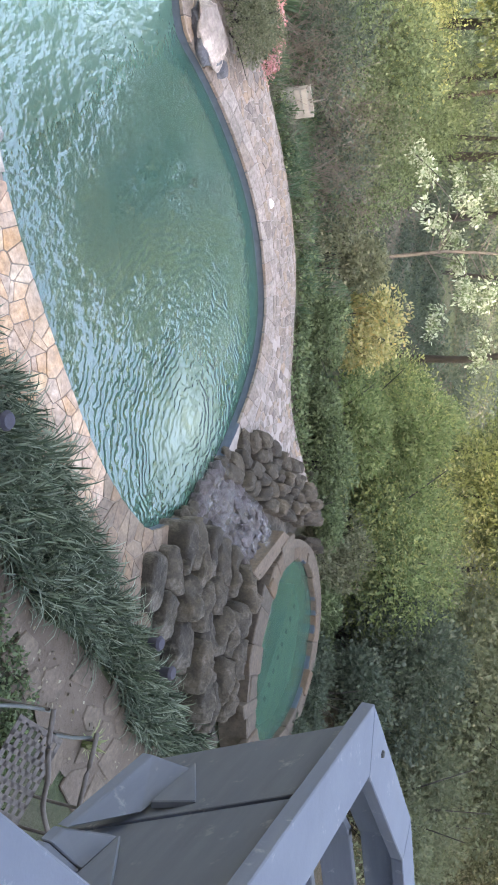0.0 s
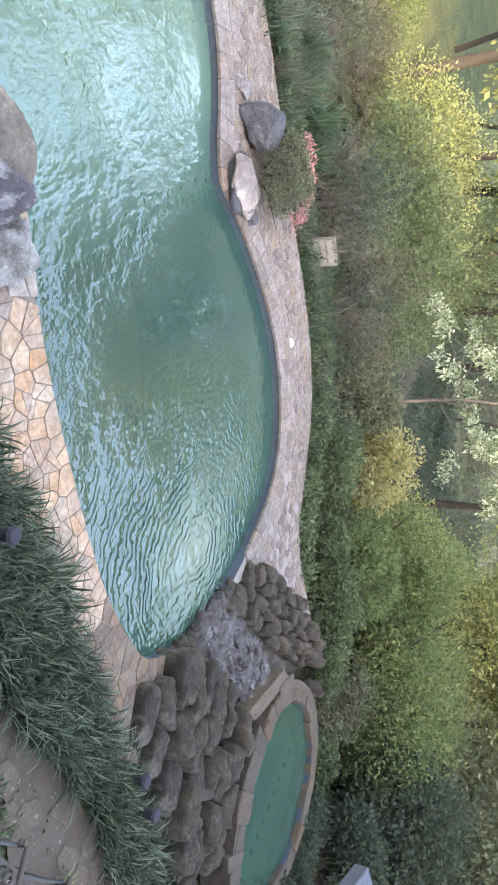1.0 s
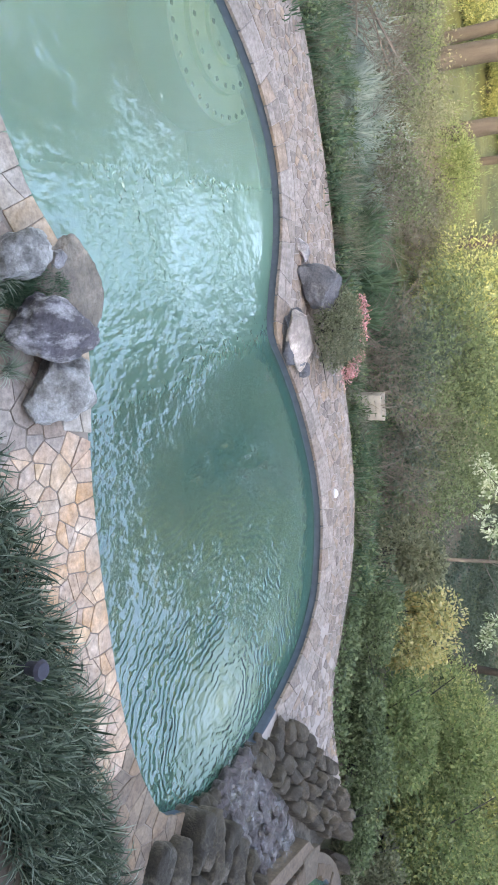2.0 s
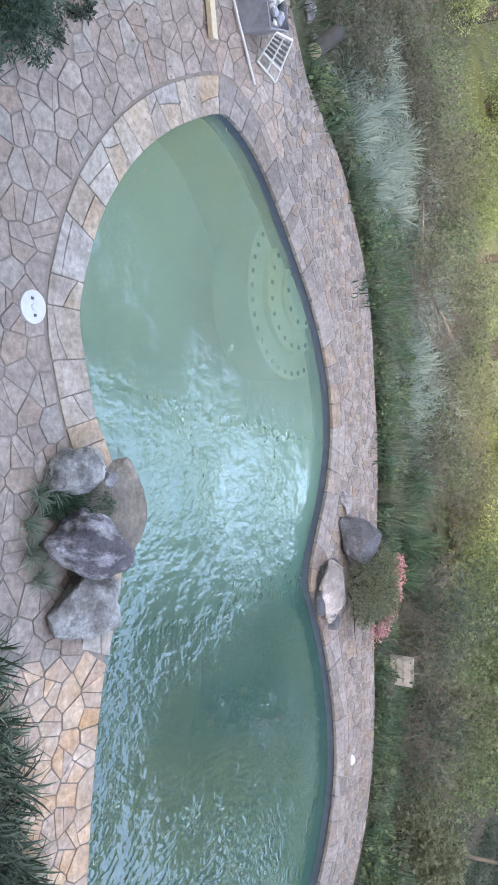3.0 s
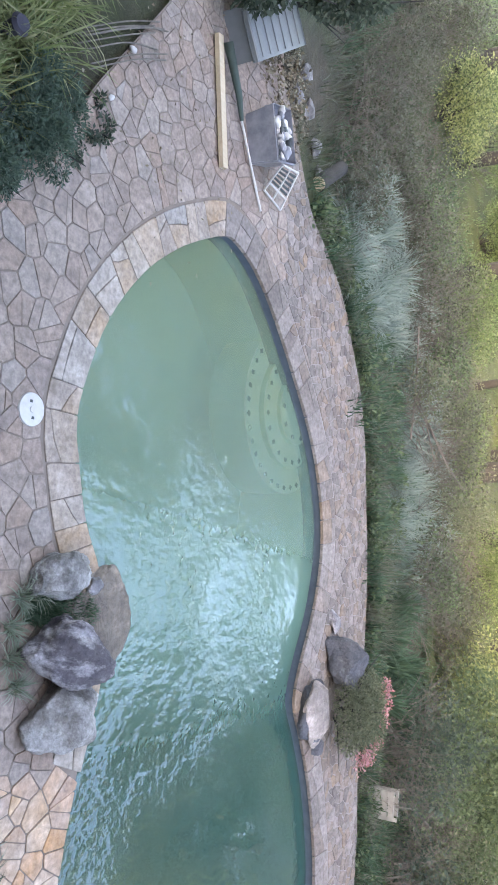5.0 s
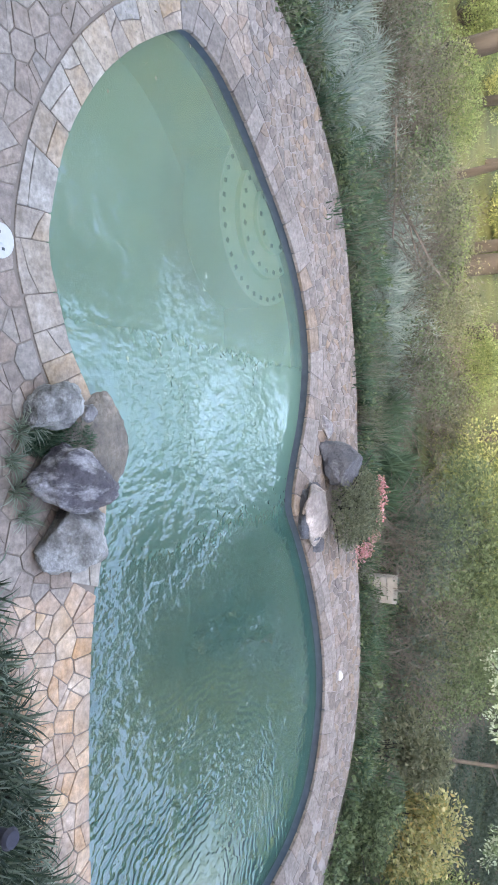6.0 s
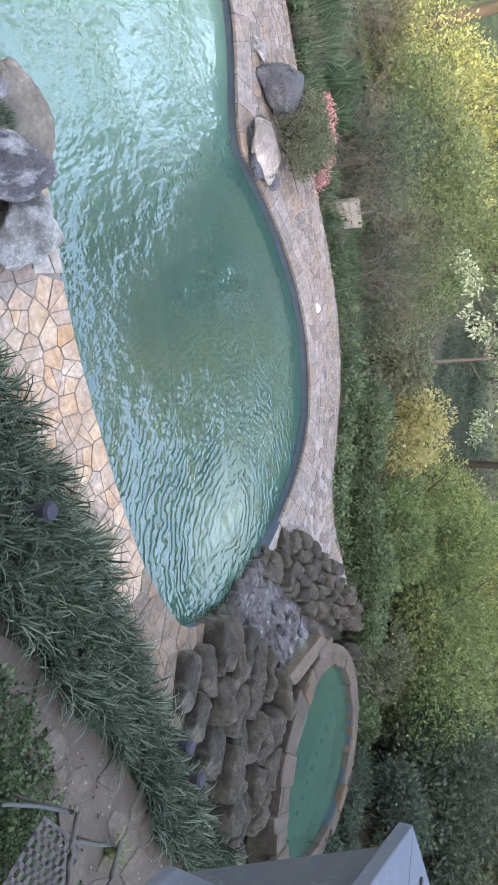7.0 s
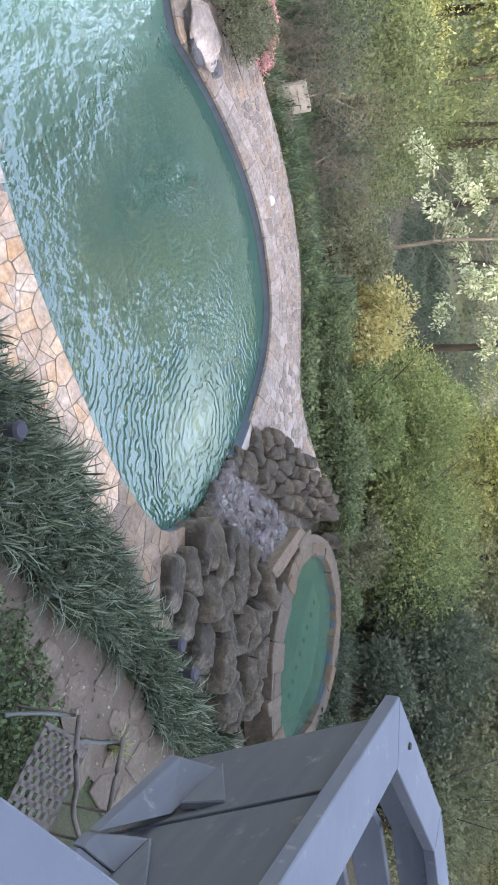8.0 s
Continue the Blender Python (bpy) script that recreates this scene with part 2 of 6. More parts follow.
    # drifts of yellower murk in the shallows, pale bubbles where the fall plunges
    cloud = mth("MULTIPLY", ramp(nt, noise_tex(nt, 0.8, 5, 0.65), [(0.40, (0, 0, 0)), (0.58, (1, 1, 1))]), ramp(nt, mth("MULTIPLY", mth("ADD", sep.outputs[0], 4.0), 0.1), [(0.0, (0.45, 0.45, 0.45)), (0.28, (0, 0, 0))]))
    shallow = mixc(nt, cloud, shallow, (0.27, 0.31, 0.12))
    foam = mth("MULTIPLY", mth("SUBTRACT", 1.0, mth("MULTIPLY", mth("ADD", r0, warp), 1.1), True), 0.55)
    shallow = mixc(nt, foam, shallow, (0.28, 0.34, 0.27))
    body = nt.nodes.new("ShaderNodeBsdfDiffuse")
    nt.links.new(shallow, body.inputs[0])
    clear = add(nt, "BsdfTransparent")
    clear.inputs[0].default_value = (0.70, 0.90, 0.80, 1)
    mx = nt.nodes.new("ShaderNodeMixShader")
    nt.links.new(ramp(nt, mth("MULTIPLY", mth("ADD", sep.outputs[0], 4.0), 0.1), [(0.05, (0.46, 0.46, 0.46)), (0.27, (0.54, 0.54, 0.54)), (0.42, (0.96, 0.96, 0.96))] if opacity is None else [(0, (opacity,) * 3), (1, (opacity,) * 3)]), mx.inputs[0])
    nt.links.new(clear.outputs[0], mx.inputs[1])
    nt.links.new(body.outputs[0], mx.inputs[2])
    gl = add(nt, "BsdfGlossy", Roughness=0.012)
    nt.links.new(bp.outputs[0], gl.inputs["Normal"])
    fr = add(nt, "Fresnel", IOR=2.05)
    nt.links.new(bp.outputs[0], fr.inputs["Normal"])
    top = nt.nodes.new("ShaderNodeMixShader")
    nt.links.new(fr.outputs[0], top.inputs[0])
    nt.links.new(mx.outputs[0], top.inputs[1])
    nt.links.new(gl.outputs[0], top.inputs[2])
    nt.links.new(top.outputs[0], nt.nodes["Material Output"].inputs[0])
    return m


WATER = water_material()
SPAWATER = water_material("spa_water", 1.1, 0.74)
PLASTER = plain_mat("pool_plaster", (0.35, 0.48, 0.37), (0.50, 0.58, 0.42), 1.5, 0.7)

# ---- mesh helpers ----


def mesh_from(name, verts, faces, material, smooth=False):
    me = bpy.data.meshes.new(name)
    me.from_pydata([tuple(map(float, v)) for v in verts], [], faces)
    me.materials.append(material)
    if smooth:
        me.polygons.foreach_set("use_smooth", [True] * len(me.polygons))
    me.update()
    return me


def quads_mesh(name, verts, n_per, faces_per, material):
    """A mesh of many alike little pieces: verts (pieces, n_per, 3), faces_per the faces of one piece."""
    k = len(verts)
    f = np.array(faces_per)
    idx = (np.arange(k)[:, None, None] * n_per + f[None]).reshape(-1, f.shape[1])
    me = bpy.data.meshes.new(name)
    me.vertices.add(k * n_per)
    me.vertices.foreach_set("co", np.asarray(verts, dtype=np.float32).ravel())
    me.loops.add(idx.size)
    me.loops.foreach_set("vertex_index", idx.ravel().astype(np.int32))
    me.polygons.add(len(idx))
    me.polygons.foreach_set("loop_start", np.arange(len(idx), dtype=np.int32) * f.shape[1])
    me.materials.append(material)
    me.update(calc_edges=True)
    return me


def thing(name, label, category, at=(0, 0, 0), group="", kind=""):
    ob = new(name)
    ob.location = at
    ob.empty_display_size = 0.1
    return tagged(ob, label, category, group, kind)


def part(name, data, parent, label=""):
    """A mesh under a thing or a part. data: mesh, in the parent's axes."""
    ob = new(name, data)
    ob.parent = parent
    return tagged(ob, label) if label else ob


def bm_mesh(name, bm, material, smooth=False):
    me = bpy.data.meshes.new(name)
    bm.to_mesh(me)
    bm.free()
    me.materials.append(material)
    if smooth:
        me.polygons.foreach_set("use_smooth", [True] * len(me.polygons))
    return me


def board_mesh(name, a, b, width, thick, material, up=(0, 0, 1), bevel=0.004):
    """A bevelled board from a to b; width across, thick along up."""
    a, b, up = Vector(a), Vector(b), Vector(up)
    d = (b - a).normalized()
    s = d.cross(up).normalized()
    u = s.cross(d)
    bm = bmesh.new()
    bmesh.ops.create_cube(bm, size=1)
    L = (b - a).length
    for v in bm.verts:
        c = v.co.copy()
        v.co = (a + b) / 2 + d * c.x * L + s * c.y * width + u * c.z * thick
    bmesh.ops.bevel(bm, geom=bm.edges[:], offset=bevel, segments=1, affect="EDGES")
    return bm_mesh(name, bm, material)


def spline(pts, step, closed=False):
    """Catmull-Rom through pts, resampled at about step."""
    p = np.array(pts, float)
    n = len(p)
    out = []
    for i in range(n if closed else n - 1):
        q = [p[(i + k) % n] if closed else p[min(max(i + k, 0), n - 1)] for k in (-1, 0, 1, 2)]
        m = max(2, int(np.linalg.norm(q[2] - q[1]) / step))
        for t in np.linspace(0, 1, m, endpoint=False):
            out.append(0.5 * (2 * q[1] + (q[2] - q[0]) * t + (2 * q[0] - 5 * q[1] + 4 * q[2] - q[3]) * t ** 2 + (3 * q[1] - q[0] - 3 * q[2] + q[3]) * t ** 3))
    if not closed:
        out.append(p[-1])
    return np.array(out)


def inside(poly, pts):
    pts = np.atleast_2d(pts)
    x, y = pts[:, 0], pts[:, 1]
    r = np.zeros(len(pts), bool)
    for (x0, y0), (x1, y1) in zip(poly, np.roll(poly, -1, 0)):
        if y0 == y1:
            continue
        hit_ = ((y0 > y) != (y1 > y)) & (x < (x1 - x0) * (y - y0) / (y1 - y0) + x0)
        r ^= hit_
    return r


def nearest(poly, p):
    a, b = poly, np.roll(poly, -1, 0)
    d = b - a
    t = np.clip(((p - a) * d).sum(1) / np.maximum((d * d).sum(1), 1e-9), 0, 1)
    q = a + d * t[:, None]
    k = np.argmin(((q - p) ** 2).sum(1))
    return q[k], np.sqrt(((q[k] - p) ** 2).sum())


def offset(poly, d):
    """A closed outline moved outwards by d (counter-clockwise outlines)."""
    t = np.roll(poly, -1, 0) - np.roll(poly, 1, 0)
    t /= np.linalg.norm(t, axis=1)[:, None]
    return poly + d * np.stack([t[:, 1], -t[:, 0]], 1)


def clip_half(poly, p, n):
    """Keep the part of a convex polygon with (x - p) . n <= 0."""
    out = []
    s = [float(np.dot(q - p, n)) for q in poly]
    for i, q in enumerate(poly):
        r, a, b = poly[(i + 1) % len(poly)], s[i], s[(i + 1) % len(poly)]
        if a <= 0:
            out.append(q)
        if (a < 0) != (b < 0) and abs(a - b) > 1e-9:
            out.append(q + (r - q) * (a / (a - b)))
    return out


def cells(sites, reach):
    """Voronoi cells of the sites, by cutting a square round each."""
    out = []
    for i, c in enumerate(sites):
        poly = [c + reach * np.array(o) for o in ((-1, -1), (1, -1), (1, 1), (-1, 1))]
        d = ((sites - c) ** 2).sum(1)
        for j in np.argsort(d)[1:22]:
            if d[j] > 4 * reach * reach:
                break
            n = sites[j] - c
            poly = clip_half(poly, (sites[j] + c) / 2, n)
            if len(poly) < 3:
                break
        out.append(poly)
    return out


def slab_mesh(name, poly, thick, material, gap=0.012, lip=0.012, rnd=None, lift=0.0):
    """One flagstone: an uneven polygon with a worn, sunken edge."""
    p = np.array(poly)
    c = p.mean(0)
    rnd = rnd or random
    # cut the corners a little, so that no stone is a clean polygon
    q = []
    for i in range(len(p)):
        a, b, d = p[i - 1], p[i], p[(i + 1) % len(p)]
        k = rnd.uniform(0.02, 0.09)
        q += [b + (a - b) * k, b + (d - b) * k]
    q = np.array(q)
    r = np.linalg.norm(q - c, axis=1)[:, None]
    low = c + (q - c) * (1 - gap / np.maximum(r, 0.03))
    high = c + (q - c) * (1 - (gap + lip) / np.maximum(r, 0.05))
    tilt = (rnd.uniform(-0.012, 0.012), rnd.uniform(-0.012, 0.012))
    n = len(q)
    V = [(x, y, -thick) for x, y in low] + [(x, y, lift - lip * 0.7 + (x - c[0]) * tilt[0] + (y - c[1]) * tilt[1]) for x, y in low]
    V += [(x, y, lift + (x - c[0]) * tilt[0] + (y - c[1]) * tilt[1]) for x, y in high]
    F = []
    for k in (0, 1):
        F += [(k * n + i, k * n + (i + 1) % n, (k + 1) * n + (i + 1) % n, (k + 1) * n + i) for i in range(n)]
    F.append(tuple(range(2 * n, 3 * n)))
    me = mesh_from(name, V, F, material)
    return me


def rock_mesh(name, size, seed, material, subdiv=3, rough=0.28, flat=0.0, edge=1.5, taper=0.0):
    """A boulder: a ball broken by noise and by a few flat cuts."""
    rn = random.Random(seed)
    bm = bmesh.new()
    bmesh.ops.create_icosphere(bm, subdivisions=subdiv, radius=1)
    off = Vector((rn.uniform(-50, 50), rn.uniform(-50, 50), rn.uniform(-50, 50)))
    cuts = [(Vector((rn.gauss(0, 1), rn.gauss(0, 1), rn.gauss(0, 0.8))).normalized(), rn.uniform(0.5, 0.8)) for _ in range(13)]
    for v in bm.verts:
        p = v.co.normalized()
        for n, d in cuts:
            k = p.dot(n)
            if k > d:
                p = p - n * (k - d) * 0.95
        f = 1 + rough * noise.noise(p * edge + off) + rough * 0.45 * noise.noise(p * edge * 2.7 + off) + rough * 0.26 * noise.noise(p * edge * 7 + off)
        if subdiv > 4:
            f += rough * 0.14 * noise.noise(p * edge * 15 + off) - rough * 0.5 * max(0.0, 0.07 - abs(noise.noise(p * edge * 1.9 - off)))
        p = p * f
        if flat:
            p.z = min(p.z, flat)
        p.x *= 1 - taper * p.y
        v.co = Vector((p.x * size[0], p.y * size[1], p.z * size[2]))
    return bm_mesh(name, bm, material, True)


def boulder(name, at, size, seed, material, label, turn=0.0, flat=0.0, category="boulder", group="", rough=0.28, subdiv=3, lean=(0, 0), taper=0.0):
    ob = new(name, rock_mesh(name, size, seed, material, subdiv, rough, flat, taper=taper))
    ob.matrix_world = pose(*at, lean[0], lean[1], turn)
    return tagged(ob, label, category, group)


def leaves(n, centre, size, leaf, rng, shell=0.55, lumps=9, droop=0.3, narrow=0.5):
    """Positions of n leaves in lumps on an uneven ellipsoid: (n, 4, 3)."""
    cen = rng.normal(size=(lumps, 3))
    cen /= np.linalg.norm(cen, axis=1)[:, None]
    cen[:, 2] = np.abs(cen[:, 2]) * 1.1 - 0.25
    lump_r = rng.uniform(0.32, 0.6, lumps)
    which = rng.integers(0, lumps, n)
    d = rng.normal(size=(n, 3))
    d /= np.linalg.norm(d, axis=1)[:, None]
    rad = rng.uniform(shell, 1.0, n) ** 0.6
    p = cen[which] * 0.62 + d * (rad * lump_r[which])[:, None]
    p = p * np.array(size) + np.array(centre)
    L = leaf * rng.uniform(0.6, 1.35, n)
    a = d + rng.normal(size=(n, 3)) * 0.7
    a[:, 2] -= droop
    a /= np.linalg.norm(a, axis=1)[:, None]
    b = np.cross(a, rng.normal(size=(n, 3)))
    b /= np.linalg.norm(b, axis=1)[:, None] + 1e-9
    up = np.cross(a, b)
    v = np.stack([p, p + a * (L * 0.5)[:, None] + b * (L * narrow * 0.5)[:, None] + up * (L * 0.08)[:, None], p + a * L[:, None], p + a * (L * 0.5)[:, None] - b * (L * narrow * 0.5)[:, None] + up * (L * 0.08)[:, None]], 1)
    return v


def twigs(paths, radius, material, name, sides=5):
    """Tapered limbs along the paths [(points, r0, r1), ...] as one mesh."""
    V, F = [], []
    for pts, r0, r1 in paths:
        pts = [Vector(p) for p in pts]
        base = len(V)
        for i, p in enumerate(pts):
            d = (pts[min(i + 1, len(pts) - 1)] - pts[max(i - 1, 0)]).normalized()
            s = d.orthogonal().normalized()
            u = d.cross(s)
            r = r0 + (r1 - r0) * i / (len(pts) - 1)
            for k in range(sides):
                an = 2 * math.pi * k / sides
                V.append(p + (s * math.cos(an) + u * math.sin(an)) * r * radius)
        for i in range(len(pts) - 1):
            for k in range(sides):
                a, b = base + i * sides + k, base + i * sides + (k + 1) % sides
                F.append((a, b, b + sides, a + sides))
        F.append(tuple(range(base + (len(pts) - 1) * sides, base + len(pts) * sides)))
    return mesh_from(name, V, F, material, True)


def shrub(name, at, size, n, leaf, material, seed, label, category="shrub", narrow=0.5, shell=0.5, lumps=10, group="", droop=0.2, stems=9):
    """A bush: stems from one root and a crown of many small leaves."""
    rng = np.random.default_rng(seed)
    ob = thing(name, label, category, at, group)
    paths = []
    for _ in range(stems):
        e = rng.normal(size=3) * np.array(size) * 0.45
        e[2] = abs(e[2]) + size[2] * 0.7
        m = e * 0.5 + rng.normal(size=3) * 0.08 * size[0]
        paths.append(([(0, 0, -0.1), tuple(m * np.array((0.7, 0.7, 0.8))), tuple(e)], 1.0, 0.25))
    tagged(part("branchwork", twigs(paths, 0.014 + 0.012 * size[2], BARK, "branchwork", 4), ob), kind="stuff")
    part("crown", quads_mesh("crown", leaves(n, (0, 0, size[2] * 0.75), (size[0], size[1], size[2]), leaf, rng, shell, lumps, droop, narrow), 4, [(0, 1, 2, 3)], material), ob)
    return ob


def blades(n, spread, height, width, rng, lean=0.9, curl=0.6, base=(0, 0, 0), stiff=0.0):
    """Arching grass blades from a tuft: (n, 8, 3), four rungs each."""
    an = rng.uniform(0, 2 * math.pi, n)
    out = np.stack([np.cos(an), np.sin(an), np.zeros(n)], 1)
    side = np.stack([-np.sin(an), np.cos(an), np.zeros(n)], 1)
    h = height * rng.uniform(0.55, 1.15, n)
    ln = lean * rng.uniform(0.15, 1.0, n)
    p0 = np.array(base) + out * (spread * rng.uniform(0, 1, n))[:, None] + side * (spread * rng.uniform(-0.6, 0.6, n))[:, None]
    rows = []
    for k, (s, w) in enumerate(((0, 0.8), (0.4, 1.0), (0.75, 0.75), (1.0, 0.08))):
        z = h * (s - curl * ln * s ** 2.2)
        o = h * ln * s ** 1.5
        c = p0 + out * o[:, None]
        c[:, 2] += z
        ww = (width * w * rng.uniform(0.7, 1.2, n))[:, None] * side * 0.5
        rows += [c - ww, c + ww]
    return np.stack(rows, 1)


BLADE_FACES = [(0, 1, 3, 2), (2, 3, 5, 4), (4, 5, 7, 6)]

# ---- the plan: pool outline, paving, bank ----
NEAR = [(-3.80, 6.85), (-3.52, 6.36), (-3.26, 6.0), (-2.86, 5.59), (-2.3, 5.22), (-1.73, 5.04), (-1.3, 4.99), (-0.9, 5.11), (-0.5, 5.27), (-0.15, 5.5), (0.3, 5.68), (0.75, 5.72),
        (1.2, 5.66), (1.7, 5.58), (2.3, 5.53), (3.2, 5.52), (4.2, 5.56), (4.8, 5.66), (5.35, 5.83), (5.68, 6.02), (5.92, 6.4), (6.12, 6.89)]
FAR = [(6.2, 7.35), (6.12, 7.8), (6.0, 8.42), (5.83, 8.98), (5.58, 9.55), (5.30, 9.92), (4.96, 10.2), (4.5, 10.38), (3.92, 10.5), (3.3, 10.46), (2.7, 10.29), (2.1, 10.04), (1.58, 9.74),
       (1.22, 9.5), (0.98, 9.48), (0.6, 9.6), (0.2, 9.76), (-0.22, 9.87), (-0.7, 9.91), (-1.2, 9.82), (-1.7, 9.6), (-2.1, 9.34), (-2.5, 8.99), (-2.85, 8.63), (-3.2, 8.25), (-3.52, 7.85), (-3.72, 7.5), (-3.83, 7.12)]
POOL = spline(NEAR + FAR, 0.06, True)
BANK = spline([(-6.3, 7.7), (-5.6, 8.25), (-4.95, 8.75), (-4.66, 9.25), (-4.22, 9.87), (-3.65, 10.33), (-3.05, 10.75), (-2.35, 11.04), (-1.6, 11.22), (-0.85, 11.4), (-0.1, 11.5), (1.0, 11.58), (2.25, 11.63), (3.1, 11.76),
               (3.8, 11.77), (4.55, 11.66), (5.2, 11.43), (5.65, 11.12), (6.1, 10.82), (6.55, 10.5), (7.1, 10.38), (7.8, 10.45), (8.6, 10.55)], 0.15)
PAVED = np.array([(-9.5, 5.4), (-9.5, 7.6), *map(tuple, BANK), (8.6, 9.0), (6.6, 8.4), (6.7, 5.5), (6.35, 5.2), (5.8, 5.11), (5.1, 5.06), (4.4, 4.95), (3.8, 4.82), (3.25, 4.76), (2.6, 4.55), (1.96, 4.42), (1.2, 4.1),
                  (0.9, 3.2), (0.5, 1.6), (-2.6, 1.8), (-2.75, 3.4), (-3.1, 4.0), (-3.6, 4.42), (-4.2, 4.7), (-4.9, 5.1), (-5.6, 5.5), (-7.5, 5.2)])
WATER_Z = -0.14


def bank_drop(x, y):
    """Height of the ground: level by the pool, falling away past the far paving."""
    _, d = nearest(BANK, np.array((x, y)))
    if y < 4.5 or (inside(PAVED, (x, y))[0]):
        return -0.07
    far = y > np.interp(x, BANK[:, 0], BANK[:, 1]) if -6.3 < x < 8.6 else y > 8 + 0.25 * max(0, x - 8.6)
    if not far:
        return -0.07
    if x > 8.6 or x < -6.3:
        d = max(0.0, min(d, y - 8))
    return -0.07 - 2.6 * (1 - math.exp(-(d / 9.0) ** 1.3)) + 0.12 * noise.noise(Vector((x * 0.5, y * 0.5, 0)))


def ground_sheet():
    xs = np.concatenate([-np.geomspace(9, 400, 26)[::-1], np.arange(-8.5, 13.1, 0.3), np.geomspace(13.6, 420, 28)])
    ys = np.concatenate([-np.geomspace(1, 300, 14)[::-1], np.arange(0, 14.1, 0.3), np.geomspace(14.5, 600, 34)])
    hole = offset(POOL, 0.12)
    V = [(x, y, bank_drop(x, y)) for y in ys for x in xs]
    ok = inside(hole, [(x, y) for y in ys for x in xs])
    w = len(xs)
    F = []
    for j in range(len(ys) - 1):
        for i in range(w - 1):
            q = (j * w + i, j * w + i + 1, (j + 1) * w + i + 1, (j + 1) * w + i)
            if not any(ok[k] for k in q):
                F.append(q)
    return tagged(new("ground", mesh_from("ground", V, F, EARTH, True)), "earth strewn with leaf litter and thin grass", "ground", kind="structure")


ground_sheet()


def ribbon(name, line, levels, material, closed=True):
    """A wall that follows a line, through (offset, z) levels."""
    n = len(line)
    V, F = [], []
    for o, z in levels:
        V += [(x, y, z) for x, y in (offset(line, o) if o else line)]
    for k in range(len(levels) - 1):
        for i in range(n if closed else n - 1):
            j = (i + 1) % n
            F.append((k * n + i, k * n + j, (k + 1) * n + j, (k + 1) * n + i))
    return V, F


def fill_mesh(name, outline, zf, material):
    bm = bmesh.new()
    vs = [bm.verts.new((x, y, 0)) for x, y in outline]
    es = [bm.edges.new((vs[i], vs[(i + 1) % len(vs)])) for i in range(len(vs))]
    bmesh.ops.triangle_fill(bm, edges=es, use_beauty=True)
    bmesh.ops.recalc_face_normals(bm, faces=bm.faces[:])
    for f in bm.faces:
        if f.normal.z < 0:
            f.normal_flip()
    for v in bm.verts:
        v.co.z = zf(v.co.x, v.co.y)
    return bm_mesh(name, bm, material)


def grid_fill(outline, step, zf):
    """Points and faces of a fine sheet inside an outline (its rim hidden under the coping)."""
    lo, hi = outline.min(0) - step, outline.max(0) + step
    xs, ys = np.arange(lo[0], hi[0], step), np.arange(lo[1], hi[1], step)
    pts = np.array([(x, y) for y in ys for x in xs])
    ok = inside(outline, pts)
    w = len(xs)
    V = [(x, y, zf(x, y)) for x, y in pts]
    F = [(j * w + i, j * w + i + 1, (j + 1) * w + i + 1, (j + 1) * w + i) for j in range(len(ys) - 1) for i in range(w - 1)
         if ok[j * w + i] or ok[j * w + i + 1] or ok[(j + 1) * w + i + 1] or ok[(j + 1) * w + i]]
    return V, F


def pool():
    ob = thing("swimming_pool", "freeform swimming pool with murky green water and dark tile band", "pool", kind="structure")
    depth = lambda x, y: -float(np.interp(x, [-4, -1.5, 1.0, 4.0, 6.5], [1.0, 1.2, 1.7, 2.4, 2.3]))
    V, F = ribbon("basin", POOL, [(0, -0.2), (0, -0.6), (-0.04, -0.95), (-0.05, -2.5)], PLASTER)
    part("basin_wall", mesh_from("basin_wall", V, F, PLASTER, True), ob)
    part("basin_floor", fill_mesh("basin_floor", offset(POOL, -0.03), depth, PLASTER), ob)
    V, F = ribbon("band", POOL, [(0.01, -0.012), (-0.012, -0.02), (-0.012, -0.30)], TILE)
    part("tile_band", mesh_from("tile_band", V, F, TILE, True), ob, "dark blue waterline tile band")
    return ob


pool()
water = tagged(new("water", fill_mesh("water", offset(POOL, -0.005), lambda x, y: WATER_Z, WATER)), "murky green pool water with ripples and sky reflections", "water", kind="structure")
water.visible_shadow = False

# mortar bed under all the paving
def bed_mesh():
    bm = bmesh.new()
    es = []
    for line in (PAVED, offset(POOL, 0.004)):
        vs = [bm.verts.new((x, y, -0.007)) for x, y in line]
        es += [bm.edges.new((vs[i], vs[(i + 1) % len(vs)])) for i in range(len(vs))]
    bmesh.ops.triangle_fill(bm, edges=es, use_beauty=True)
    for f in bm.faces:
        f.normal_update()
        if f.normal.z < 0:
            f.normal_flip()
    return bm_mesh("paving_bed", bm, MORTAR)


bed = new("paving_bed", bed_mesh())
tagged(bed, "brown mortar bed between the flagstones", "mortar", kind="structure")


